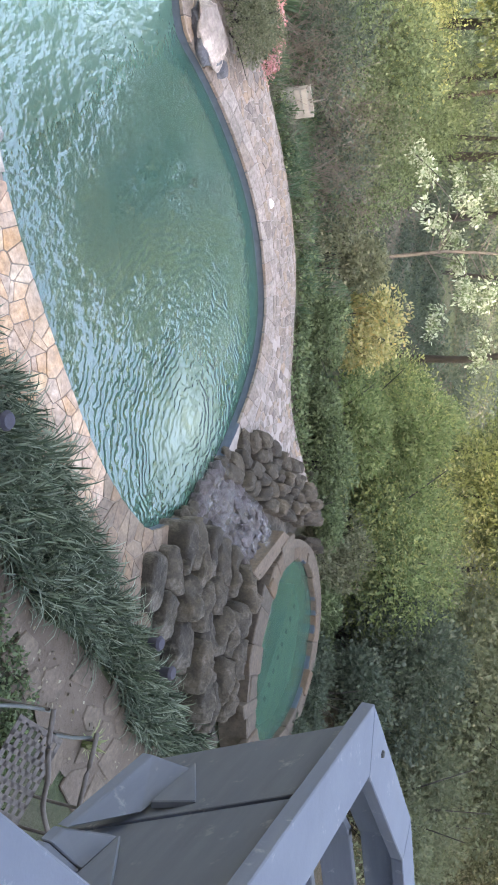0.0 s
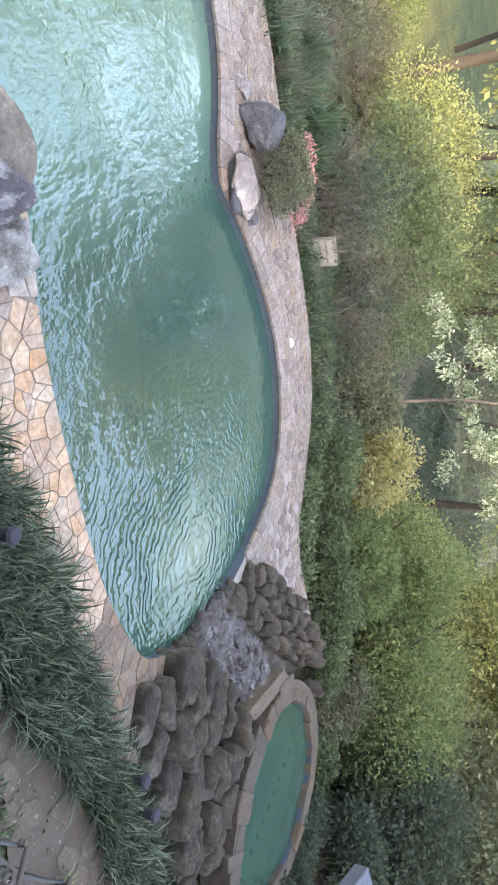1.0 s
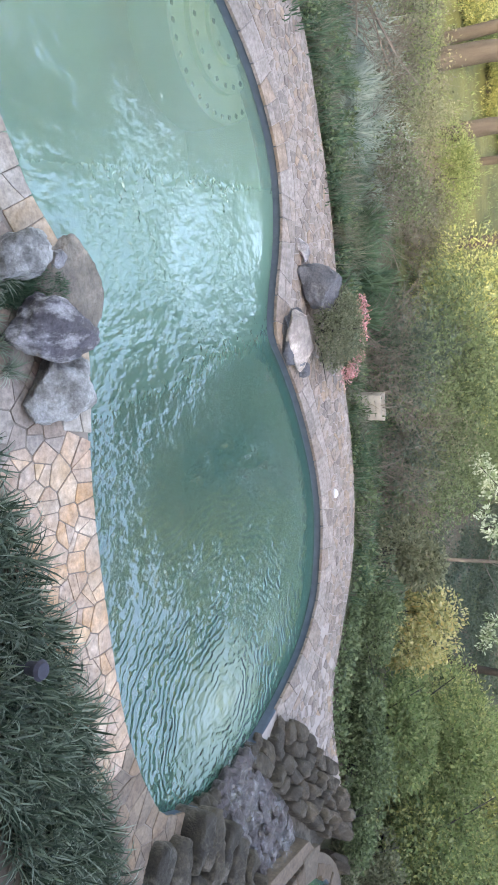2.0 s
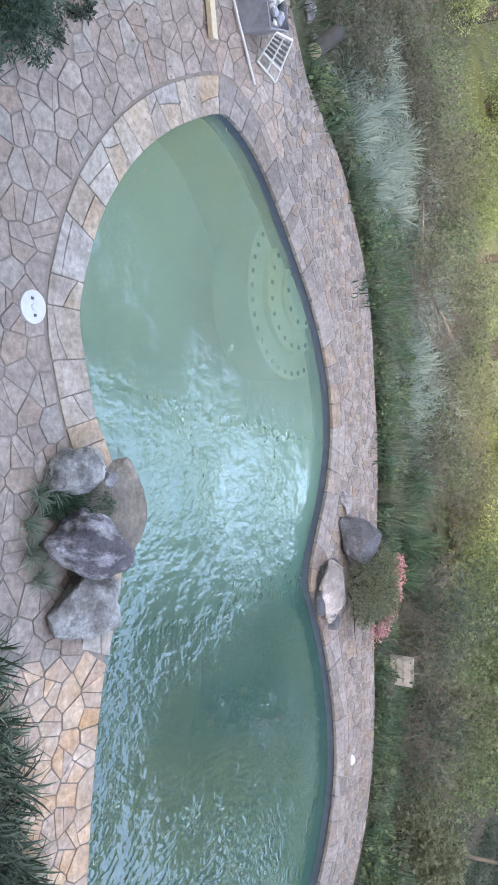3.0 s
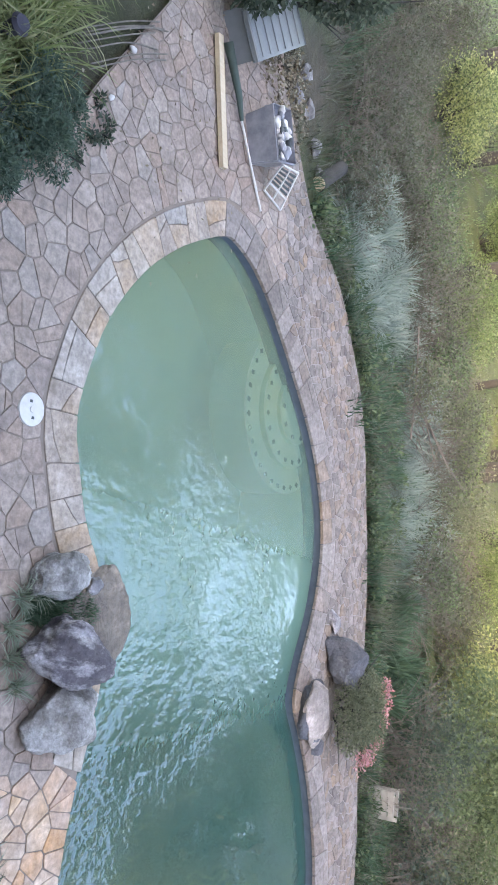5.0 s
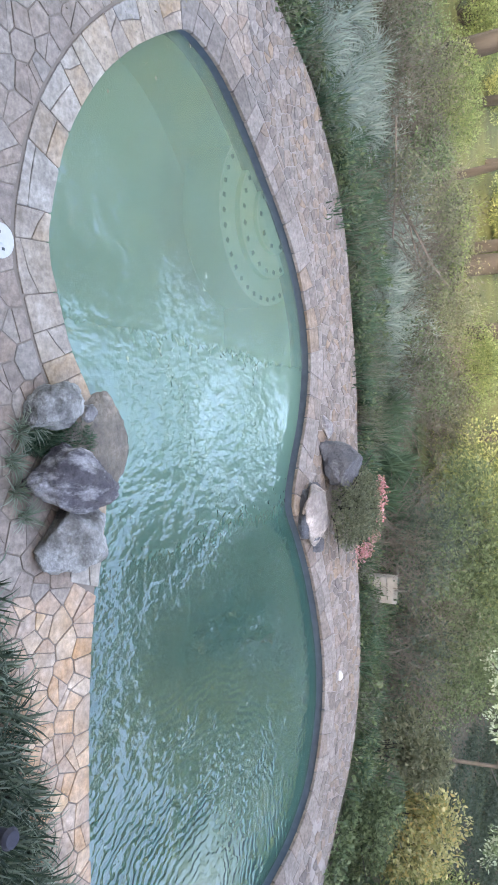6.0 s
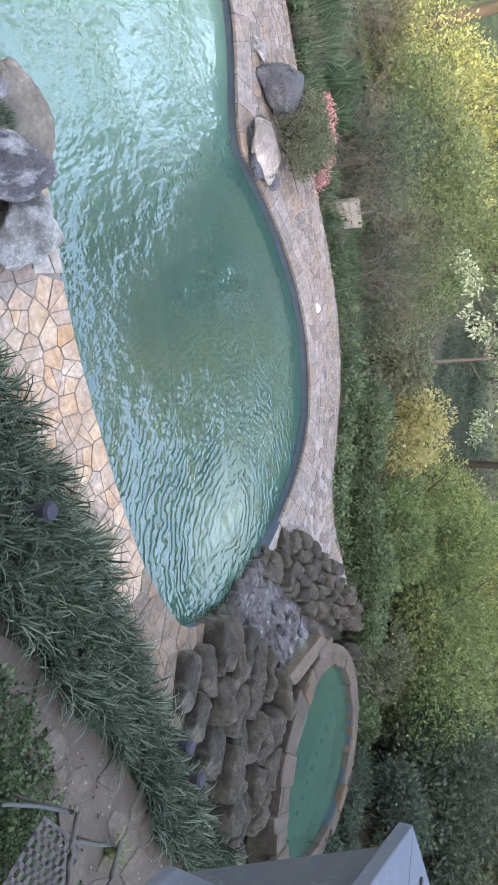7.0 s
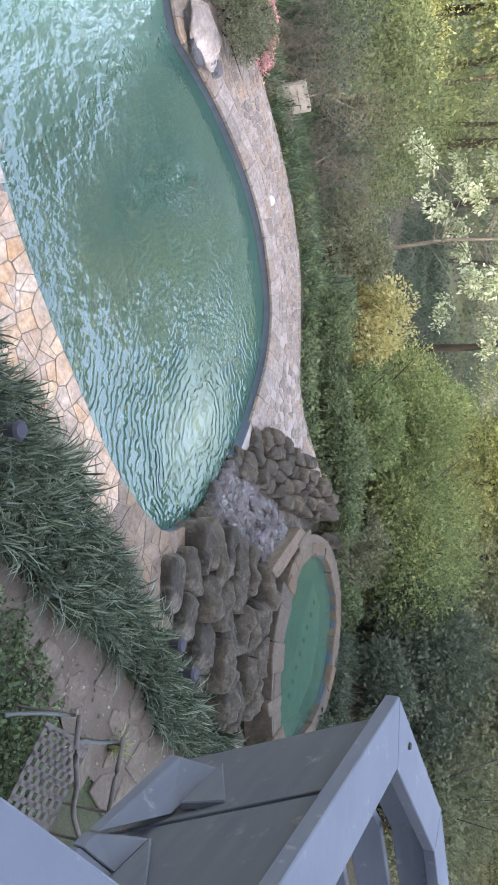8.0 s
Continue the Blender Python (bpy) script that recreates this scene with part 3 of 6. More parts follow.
def coping():
    """Stones laid round the pool's rim, overhanging the tile band."""
    rn = random.Random(4)
    near_ob = thing("coping_near", "grey and orange flagstone coping along the pool edge", "coping", kind="structure")
    far_ob = thing("coping_far", "pale grey flagstone coping along the pool edge", "coping", kind="structure")
    t = np.roll(POOL, -1, 0) - np.roll(POOL, 1, 0)
    t /= np.linalg.norm(t, axis=1)[:, None]
    nrm = np.stack([t[:, 1], -t[:, 0]], 1)
    n = len(POOL)
    marks, i = [], 0
    while i < n - 2:
        marks.append((i, rn.uniform(-1.5, 1.5), rn.uniform(0.10, 0.25)))
        i += rn.choice((3, 4, 4, 5, 6))
    for (i, s0, m0), (j, s1, m1) in zip(marks, marks[1:] + [(n, *marks[0][1:])]):
        c = POOL[i]
        near = c[1] < 7.0 and c[0] < 5.9
        if (c[0] > 5.8 and 6.1 < c[1] < 8.5) or (near and c[0] > 1.47):
            continue
        wide = 0.342 if near else 0.342 + rn.uniform(-0.008, 0.006)
        # each stone row is cut across at a slant of its own
        tilt = rn.uniform(-0.07, 0.07)
        m0, m1 = m0 + tilt, m0 - tilt
        bands = [(-0.035, -0.035, wide, wide)] if rn.random() < 0.4 else [(-0.035, -0.035, m0, m1), (m0, m1, wide, wide)]
        shift = lambda o, s: s * (o + 0.035) / 0.37
        at = lambda q, o: np.array([np.interp(q % n, np.arange(n + 1), np.append(POOL[:, k], POOL[0, k])) + o * np.interp(q % n, np.arange(n + 1), np.append(nrm[:, k], nrm[0, k])) for k in (0, 1)])
        for lo, lo1, hi, hi1 in bands:
            a = [at(i + shift(lo, s0), lo), at((i + j) / 2, (lo + lo1) / 2), at(j + shift(lo1, s1), lo1)]
            b = [at(j + shift(hi1, s1), hi1), at((i + j) / 2, (hi + hi1) / 2), at(i + shift(hi, s0), hi)]
            me = slab_mesh("stone", a + b, 0.035, (EDGE if near else GREY), 0.005, 0.006, rn, 0.006)
            part("stone", me, near_ob if near else far_ob)


coping()


def flagging(lots, place, seed, lo, hi):
    """Crazy paving in one net of cells, fitted inside the paved area and outside the coping.
    lots: (name, label, step, material); place(x, y): which lot a stone belongs to."""
    rn = random.Random(seed)
    obs = [thing(n, l, "paving", kind="structure") for n, l, _, _ in lots]
    # the warm stones of the near east side run right up to the water
    t = np.roll(POOL, -1, 0) - np.roll(POOL, 1, 0)
    t /= np.linalg.norm(t, axis=1)[:, None]
    out = np.stack([t[:, 1], -t[:, 0]], 1)
    ease = np.where(POOL[:, 1] < 7.0, np.interp(POOL[:, 0], [1.42, 1.56], [1.0, 0.0]), 1.0)[:, None]
    rim = POOL + out * (0.384 * ease - 0.03)
    keep_out = POOL + out * (0.37 * ease + 0.07)
    brink = offset(POOL, -0.03)
    least = min(l[2] for l in lots)
    cand = np.array([(rn.uniform(lo[0], hi[0]), rn.uniform(lo[1], hi[1])) for _ in range(int((hi[0] - lo[0]) * (hi[1] - lo[1]) / (least * least) * 16))])
    cand = cand[inside(PAVED, cand) & ~inside(keep_out, cand)]
    grid, sites, kinds = {}, [], []
    big = 0.42
    for c in map(tuple, cand):
        lot = place(*c)
        if lot < 0:
            continue
        # uneven spacing, so that large and small stones mix
        r = lots[lot][2] * rn.choice((0.5, 0.7, 0.9, 1.15, 1.35))
        k = (int(c[0] // big), int(c[1] // big))
        if all((c[0] - q[0]) ** 2 + (c[1] - q[1]) ** 2 > r * r for i in (-1, 0, 1) for j in (-1, 0, 1) for q in grid.get((k[0] + i, k[1] + j), ())):
            grid.setdefault(k, []).append(c)
            sites.append(c)
            kinds.append(lot)
    sites = np.array(sites)
    count = [0] * len(lots)
    for c, poly, lot in zip(sites, cells(sites, 0.6), kinds):
        if len(poly) < 3:
            continue
        for line in (rim, PAVED, brink):
            q, d = nearest(line, c)
            if d < 0.55:
                nn = (q - c) / max(d, 1e-6)
                poly = clip_half(poly, q - nn * 0.01, nn)
        if len(poly) < 3:
            continue
        p = np.array(poly)
        area = 0.5 * abs(np.dot(p[:, 0], np.roll(p[:, 1], 1)) - np.dot(p[:, 1], np.roll(p[:, 0], 1)))
        pieces = [poly]
        if area > 0.35 * lots[lot][2] ** 2 and rn.random() < 0.55:
            an = rn.uniform(0, math.pi)
            nn = np.array((math.cos(an), math.sin(an)))
            mid = p.mean(0) + nn * rn.uniform(-0.04, 0.04)
            pieces = [clip_half(poly, mid, nn), clip_half(poly, mid, -nn)]
        for q in pieces:
            if len(q) < 3:
                continue
            e = np.array(q)
            size = 0.5 * abs(np.dot(e[:, 0], np.roll(e[:, 1], 1)) - np.dot(e[:, 1], np.roll(e[:, 0], 1)))
            if size < 0.003 or size > 0.6 or count[lot] >= 299:
                continue
            count[lot] += 1
            part("stone", slab_mesh("stone", q, 0.04, lots[lot][3], 0.007, 0.005, rn, rn.uniform(-0.002, 0.005)), obs[lot])
    print("paving stones", count)


# ---- rocks by the fall, spa ----
RIMSTONE = stone_mat("brown_rim_stone", [(0.042, 0.032, 0.025), (0.066, 0.051, 0.039), (0.033, 0.027, 0.022), (0.078, 0.048, 0.029), (0.053, 0.044, 0.037)], patch=(0.088, 0.073, 0.058))
SPA_Z = 0.33
SPA = spline([(8.35, 8.62), (8.85, 9.0), (9.36, 9.08), (9.88, 8.92), (10.28, 8.52), (10.54, 7.94), (10.5, 7.13), (10.1, 6.5), (9.63, 6.3), (9.2, 6.45), (8.86, 6.71), (8.46, 7.18), (8.25, 7.7), (8.2, 8.2)], 0.06, True)
if (np.roll(SPA[:, 0], -1) * SPA[:, 1]).sum() > (np.roll(SPA[:, 1], -1) * SPA[:, 0]).sum():
    SPA = SPA[::-1]
spa = thing("spa", "raised stone spa with green water", "spa", kind="structure")
V, F = ribbon("wall", SPA, [(0.30, 0.0), (0.28, SPA_Z + 0.08), (0.0, SPA_Z + 0.09), (0.0, SPA_Z - 0.8)], RIMSTONE)
part("spa_wall", mesh_from("spa_wall", V, F, RIMSTONE), spa)
V, F = ribbon("band", SPA, [(0.0, SPA_Z + 0.08), (-0.01, SPA_Z + 0.07), (-0.01, SPA_Z - 0.1)], TILE)
part("tile_band", mesh_from("tile_band", V, F, TILE), spa, "dark blue waterline tile band")
part("basin_floor", fill_mesh("basin_floor", SPA, lambda x, y: SPA_Z - 0.75, PLASTER), spa)
sw = tagged(new("spa_water", fill_mesh("spa_water", offset(SPA, -0.004), lambda x, y: SPA_Z, SPAWATER)), "still green spa water", "water", kind="structure")
sw.visible_shadow = False


def spa_rim():
    """Flat uneven stones round the spa, narrower behind."""
    rn = random.Random(9)
    t = np.roll(SPA, -1, 0) - np.roll(SPA, 1, 0)
    t /= np.linalg.norm(t, axis=1)[:, None]
    nrm = np.stack([t[:, 1], -t[:, 0]], 1)
    n = len(SPA)
    i = 0
    while i < n:
        j = min(i + rn.choice((3, 4, 5, 6, 7, 9)), n)
        ids = [k % n for k in sorted({i, (i + j) // 2, j})]
        i = j
        front = nrm[ids[1]] @ np.array((-0.75, -0.66)) > 0.1
        wide = rn.uniform(0.27, 0.46) if front else rn.uniform(0.15, 0.22)
        a = [SPA[k] + nrm[k] * rn.uniform(-0.07, 0.01) for k in ids]
        b = [SPA[k] + nrm[k] * (wide + rn.uniform(-0.05, 0.05)) for k in reversed(ids)]
        o = part("stone", slab_mesh("stone", a + b, 0.09, RIMSTONE, 0.007, 0.018, rn, 0.012), spa)
        o.location.z = SPA_Z + 0.09 + rn.uniform(-0.015, 0.025)


spa_rim()
tagged(new("spill_stone", slab_mesh("spill_stone", [(7.46, 7.33), (7.73, 7.44), (7.96, 8.63), (7.70, 8.46)], 0.35, PATHSTONE, 0.0, 0.015, random.Random(2), 0.0)), "long flat tan stone over which the spa spills", "stone").location.z = SPA_Z + 0.07


def packed_rock(poly, top, seed):
    """A rock that fills its bed: steep uneven sides and a broken, domed top."""
    p = np.array(poly)
    c = p.mean(0)
    m = 22
    per = np.append(0, np.cumsum(np.linalg.norm(np.roll(p, -1, 0) - p, axis=1)))
    ring = np.stack([np.interp(np.linspace(0, per[-1], m, endpoint=False), per, np.append(p[:, k], p[0, k])) for k in (0, 1)], 1)
    ring = (np.roll(ring, 1, 0) + 2 * ring + np.roll(ring, -1, 0)) / 4
    off = Vector((seed * 1.7, seed * 0.9, 0))
    V = []
    slope = (noise.noise(off) * 0.5, noise.noise(off * 1.3) * 0.5)
    for f, h in ((1.0, -0.4), (0.985, 0.4), (0.955, 0.76), (0.87, 0.95), (0.58, 1.0), (0.3, 1.04)):
        for x, y in c + (ring - c) * f:
            k = noise.noise(Vector((x * 5, y * 5, h * 2)) + off) * 0.5 + noise.noise(Vector((x * 14, y * 14, h * 4)) + off) * 0.34
            z = max(0.02, top * h * (1 + 0.5 * k) + (slope[0] * (x - c[0]) + slope[1] * (y - c[1])) * h) if h > 0 else -0.3
            V.append((x + 0.12 * k * (x - c[0]), y + 0.12 * k * (y - c[1]), z))
    V.append((c[0], c[1], top * (1.02 + 0.3 * noise.noise(Vector((c[0] * 5, c[1] * 5, 2)) + off))))
    F = [(r * m + i, r * m + (i + 1) % m, (r + 1) * m + (i + 1) % m, (r + 1) * m + i) for r in range(5) for i in range(m)] + [(5 * m + i, 5 * m + (i + 1) % m, 6 * m) for i in range(m)]
    V = [(x - c[0], y - c[1], z) for x, y, z in V]
    me = mesh_from("rock", V, F, ROCK, True)
    ob = new("rock", me)
    ob.location = (c[0], c[1], 0)
    return ob


def rockery():
    """Rocks packed against the spa, rising towards its rim, and the wet ones of the spillway."""
    rn = random.Random(21)
    zones = [
        ([(5.98, 5.95), (6.12, 6.25), (6.28, 6.72), (7.10, 7.12), (7.6, 7.35), (7.9, 7.1), (8.15, 6.78), (8.45, 6.42), (8.75, 6.12), (8.9, 5.92), (8.45, 5.68), (7.4, 5.72), (6.8, 5.68), (6.35, 5.6), (6.05, 5.72)], 0.27, -38, 2.1, (5.9, 5.3), (7.9, 6.9), "long dark brown-grey rock packed beside the waterfall"),
        ([(6.34, 8.0), (6.25, 8.4), (6.2, 8.72), (6.55, 9.05), (7.47, 9.65), (8.25, 10.0), (8.6, 9.7), (8.1, 9.25), (7.7, 8.9), (7.15, 8.45)], 0.2, 35, 1.45, (6.2, 8.9), (8.0, 8.9), "rugged dark brown-grey rock packed beside the waterfall"),
    ]
    for poly, step, turn, ratio, lowp, highp, label in zones:
        poly, lowp, highp = np.array(poly), np.array(lowp), np.array(highp)
        d = highp - lowp
        a = radians(turn)
        u, v = np.array((math.cos(a), math.sin(a))), np.array((-math.sin(a), math.cos(a)))
        flat = lambda q: np.stack([q @ u / ratio, q @ v], -1)
        back = lambda q: q[:, :1] * ratio * u + q[:, 1:] * v
        fp = flat(poly)
        got = []
        for _ in range(6000):
            c = np.array((rn.uniform(fp[:, 0].min(), fp[:, 0].max()), rn.uniform(fp[:, 1].min(), fp[:, 1].max())))
            if inside(fp, c)[0] and all(np.linalg.norm(c - g) > step * rn.choice((0.75, 1.0, 1.25)) for g in got):
                got.append(c)
        got = np.array(got)
        for k, (c, cell) in enumerate(zip(got, cells(got, step * 0.62))):
            if len(cell) < 3:
                continue
            cell = back(np.array(cell))
            c = cell.mean(0)
            cell = c + (cell - c) * 0.985
            s = max(0.0, min(1.0, float(np.dot(c - lowp, d) / np.dot(d, d))))
            ob = packed_rock(cell, 0.07 + 0.24 * s + rn.uniform(0.0, 0.13), rn.randrange(999))
            tagged(ob, label, "rock", "rocks round the waterfall")
    # low flat rocks where the rockery meets the paving
    for x, y, l, w, h, turn in [(6.45, 8.85, 0.36, 0.26, 0.10, 60), (6.2, 8.62, 0.22, 0.16, 0.09, 20), (8.4, 5.62, 0.26, 0.2, 0.16, -20), (7.6, 5.4, 0.2, 0.16, 0.1, 10), (8.95, 5.7, 0.24, 0.2, 0.18, 30), (8.6, 9.95, 0.34, 0.2, 0.3, 40), (9.1, 9.75, 0.3, 0.18, 0.3, 20)]:
        boulder("rock", (x, y, h * 0.4), (l, w, h), int(x * 37), ROCK, "low broad brown-grey rock at the foot of the rockery", turn, category="rock", group="rocks round the waterfall", rough=0.2, subdiv=4)
    spill = np.array([(6.12, 7.0), (7.3, 7.4), (7.55, 7.55), (7.75, 8.35), (7.4, 8.35), (6.15, 7.95)])
    got = []
    for _ in range(4000):
        c = np.array((rn.uniform(6.1, 8.2), rn.uniform(6.95, 8.4)))
        if inside(spill, c)[0] and all(np.linalg.norm(c - g) > 0.13 for g in got):
            got.append(c)
    for c in got:
        s = (c[0] - 6.1) / 1.6
        r = rn.uniform(0.08, 0.15)
        boulder("rock", (c[0], c[1], 0.28 * s - 0.06), (r * 1.3, r, r * 0.7), rn.randrange(9999), WETROCK, "small wet purple-grey rock under the running water", rn.uniform(0, 180), category="rock", group="wet rocks of the spillway", subdiv=3, rough=0.35)
    for k in range(11):
        t = k / 10
        boulder("rock", (6.12 + 0.06 * math.sin(3 * t), 6.75 + 1.35 * t, -0.07 + 0.02 * rn.random()), (0.15 * rn.uniform(0.8, 1.2), 0.14, 0.11), 380 + k, WETROCK if 2 < k < 9 else ROCK, "wet rock on the pool's rim under the fall", rn.uniform(0, 180), category="rock", group="wet rocks of the spillway", subdiv=3, rough=0.3)
    # the bank that the rocks rest on
    xs, ys = np.arange(5.9, 9.3, 0.15), np.arange(5.2, 10.4, 0.15)
    hull = np.array([(6.2, 6.6), (6.05, 5.45), (6.7, 5.5), (7.9, 5.6), (8.9, 5.75), (8.3, 6.8), (8.1, 7.8), (8.3, 8.8), (8.7, 9.8), (8.2, 10.1), (7.4, 9.7), (6.3, 8.9), (6.3, 7.4)])
    pts = [(x, y) for y in ys for x in xs]
    ok = inside(hull, pts)
    V = [(x, y, (0.14 * max(0, min(1, (x - 6.2) / 1.8)) + 0.01 + 0.03 * noise.noise(Vector((x * 3, y * 3, 0)))) if k else -0.3) for (x, y), k in zip(pts, ok)]
    w = len(xs)
    F = [(j * w + i, j * w + i + 1, (j + 1) * w + i + 1, (j + 1) * w + i) for j in range(len(ys) - 1) for i in range(w - 1) if ok[j * w + i] or ok[(j + 1) * w + i + 1]]
    tagged(new("rockery_core", mesh_from("rockery_core", V, F, ROCK, True)), "dark rock face behind the stacked rocks", "rock", kind="structure")


rockery()


def running_water():
    """A thin broken sheet of water over the spillway."""
    m, nt, b = nodes_of("running_water")
    b.inputs["Base Color"].default_value = (0.50, 0.52, 0.55, 1)
    b.inputs["Roughness"].default_value = 0.12
    f = ramp(nt, noise_tex(nt, 11, 6, 0.75, stretch=(0.4, 2.0, 1)), [(0.50, (0, 0, 0)), (0.72, (0.5, 0.5, 0.5))])
    tr = add(nt, "BsdfTransparent")
    mx = nt.nodes.new("ShaderNodeMixShader")
    nt.links.new(f, mx.inputs[0])
    nt.links.new(tr.outputs[0], mx.inputs[1])
    nt.links.new(b.outputs[0], mx.inputs[2])
    nt.links.new(mx.outputs[0], nt.nodes["Material Output"].inputs[0])
    bump(nt, b, noise_tex(nt, 22, 4, 0.7), 0.8, 0.03)
    V, F, n = [], [], 22
    for i in range(n + 1):
        s = i / n
        cx, cy = 6.12 + 1.5 * s, 7.52 + 0.42 * s
        half = 0.42 - 0.1 * s
        for k in range(13):
            u = (k / 6 - 1) * half
            x, y = cx - 0.25 * u, cy + u
            z = 0.33 * s + 0.02 + 0.05 * noise.noise(Vector((x * 6, y * 6, 3)))
            if i == 0:
                z = -0.19
            V.append((x - (0.1 if i == 0 else 0), y, z))
    F = [(i * 13 + k, i * 13 + k + 1, (i + 1) * 13 + k + 1, (i + 1) * 13 + k) for i in range(n) for k in range(12)]
    ob = tagged(new("falling_water", mesh_from("falling_water", V, F, m, True)), "thin broken sheet of white water over the rocks", "water", kind="structure")
    ob.visible_shadow = False


running_water()

# boulders on the near edge
boulder("boulder", (-0.02, 5.04, 0.07), (0.25, 0.33, 0.21), 5, SPECKLED, "grey speckled boulder on the pool edge", 20, category="boulder", group="boulders on the pool edge", subdiv=5, rough=0.22)
boulder("boulder", (-0.02, 5.46, 0.05), (0.10, 0.15, 0.08), 52, BOULDER, "dark knob of rock on the speckled boulder", 0, category="boulder", group="boulders on the pool edge", subdiv=4, rough=0.2)
boulder("boulder", (0.52, 5.12, 0.10), (0.29, 0.55, 0.31), 41, STREAKED, "dark purple-grey streaked boulder on the pool edge", -10, category="boulder", group="boulders on the pool edge", subdiv=5, rough=0.22, taper=0.25)
boulder("boulder", (1.0, 5.24, 0.06), (0.37, 0.47, 0.29), 47, SPECKLED, "pale grey boulder on the pool edge", 14, category="boulder", group="boulders on the pool edge", subdiv=5, rough=0.2)
boulder("flat_rock", (0.34, 5.46, 0.0), (0.62, 0.56, 0.10), 31, FLATROCK, "flat tan rock that juts over the water", 15, flat=0.6, category="rock", rough=0.1, subdiv=5)
# planter with its boulder on the far edge
boulder("boulder", (0.57, 10.5, 0.14), (0.40, 0.40, 0.33), 15, BLUEROCK, "dark blue-grey boulder beside the flowers", 0, category="boulder", subdiv=5, rough=0.2)
boulder("boulder", (1.2, 9.90, 0.02), (0.50, 0.42, 0.17), 18, BLUEROCK, "dark rock shape under the pale one that forms its dark rim", 14, flat=0.6, category="boulder", subdiv=5, rough=0.12)
boulder("boulder", (1.22, 9.93, 0.10), (0.50, 0.38, 0.16), 33, PALEROCK, "pale flat-topped rock at the pool rim", 14, flat=0.5, category="boulder", subdiv=5, rough=0.12)
boulder("rock", (1.72, 10.12, 0.03), (0.2, 0.12, 0.09), 19, BLUEROCK, "small dark rock beside the pale boulder", 70, category="rock", subdiv=4, rough=0.2)
boulder("rock", (0.12, 10.35, 0.02), (0.22, 0.16, 0.07), 20, BOULDER, "low grey rock beside the dark boulder", 30, category="rock", subdiv=4, rough=0.2)

# ---- the deck, and an unseen house mass added behind it for shade ----
# pale, to bounce sky light onto the deck and near border
BOUNCESIDING = plain_mat("unseen_bounce_siding", (0.60, 0.60, 0.60), (0.68, 0.68, 0.67), 2.0, 0.7)
bm = bmesh.new()
# unseen blocks; the tall wing is added only to shade the far hollow
for lo, hi in (((-14, -3.2, -0.1), (26, -2.7, 9.4)), ((-15, -4.5, 9.4), (27, -1.2, 9.7)), ((5.5, -3.4, 9.7), (20, -1.4, 12.6))):
    r = bmesh.ops.create_cube(bm, size=1)
    for v in r["verts"]:
        v.co = Vector([(a + b) / 2 + c * (b - a) for a, b, c in zip(lo, hi, v.co)])
tagged(new("unseen_shade_house", bm_mesh("unseen_shade_house", bm, BOUNCESIDING)), "unseen pale house mass with eaves and wing, added to cast shade", "wall", kind="structure")

RAIL_Z = 4.17
TIP = Vector((1.80, 1.351, RAIL_Z))
DA, NA = Vector((0.4894, 0.8721, 0)), Vector((0.8721, -0.4894, 0))


def plate(name, pts, push, material):
    """A flat piece with the corners pts and the thickness push (a vector)."""
    n = len(pts)
    V = [Vector(p) for p in pts] + [Vector(p) + push for p in pts]
    F = [tuple(range(n)), tuple(range(2 * n - 1, n - 1, -1))] + [(i, i + n, (i + 1) % n + n, (i + 1) % n) for i in range(n)]
    me = mesh_from(name, V, F, material)
    bm = bmesh.new()
    bm.from_mesh(me)
    bmesh.ops.recalc_face_normals(bm, faces=bm.faces[:])
    bmesh.ops.bevel(bm, geom=bm.edges[:], offset=0.003, segments=1, affect="EDGES")
    return bm_mesh(name, bm, material)


def cap_piece(outer, inner, material=None):
    """A flat rail cap between an outer and an inner line, 38 mm thick."""
    return plate("cap", list(outer) + list(reversed(inner)), Vector((0, 0, -0.038)), GREYPAINT)


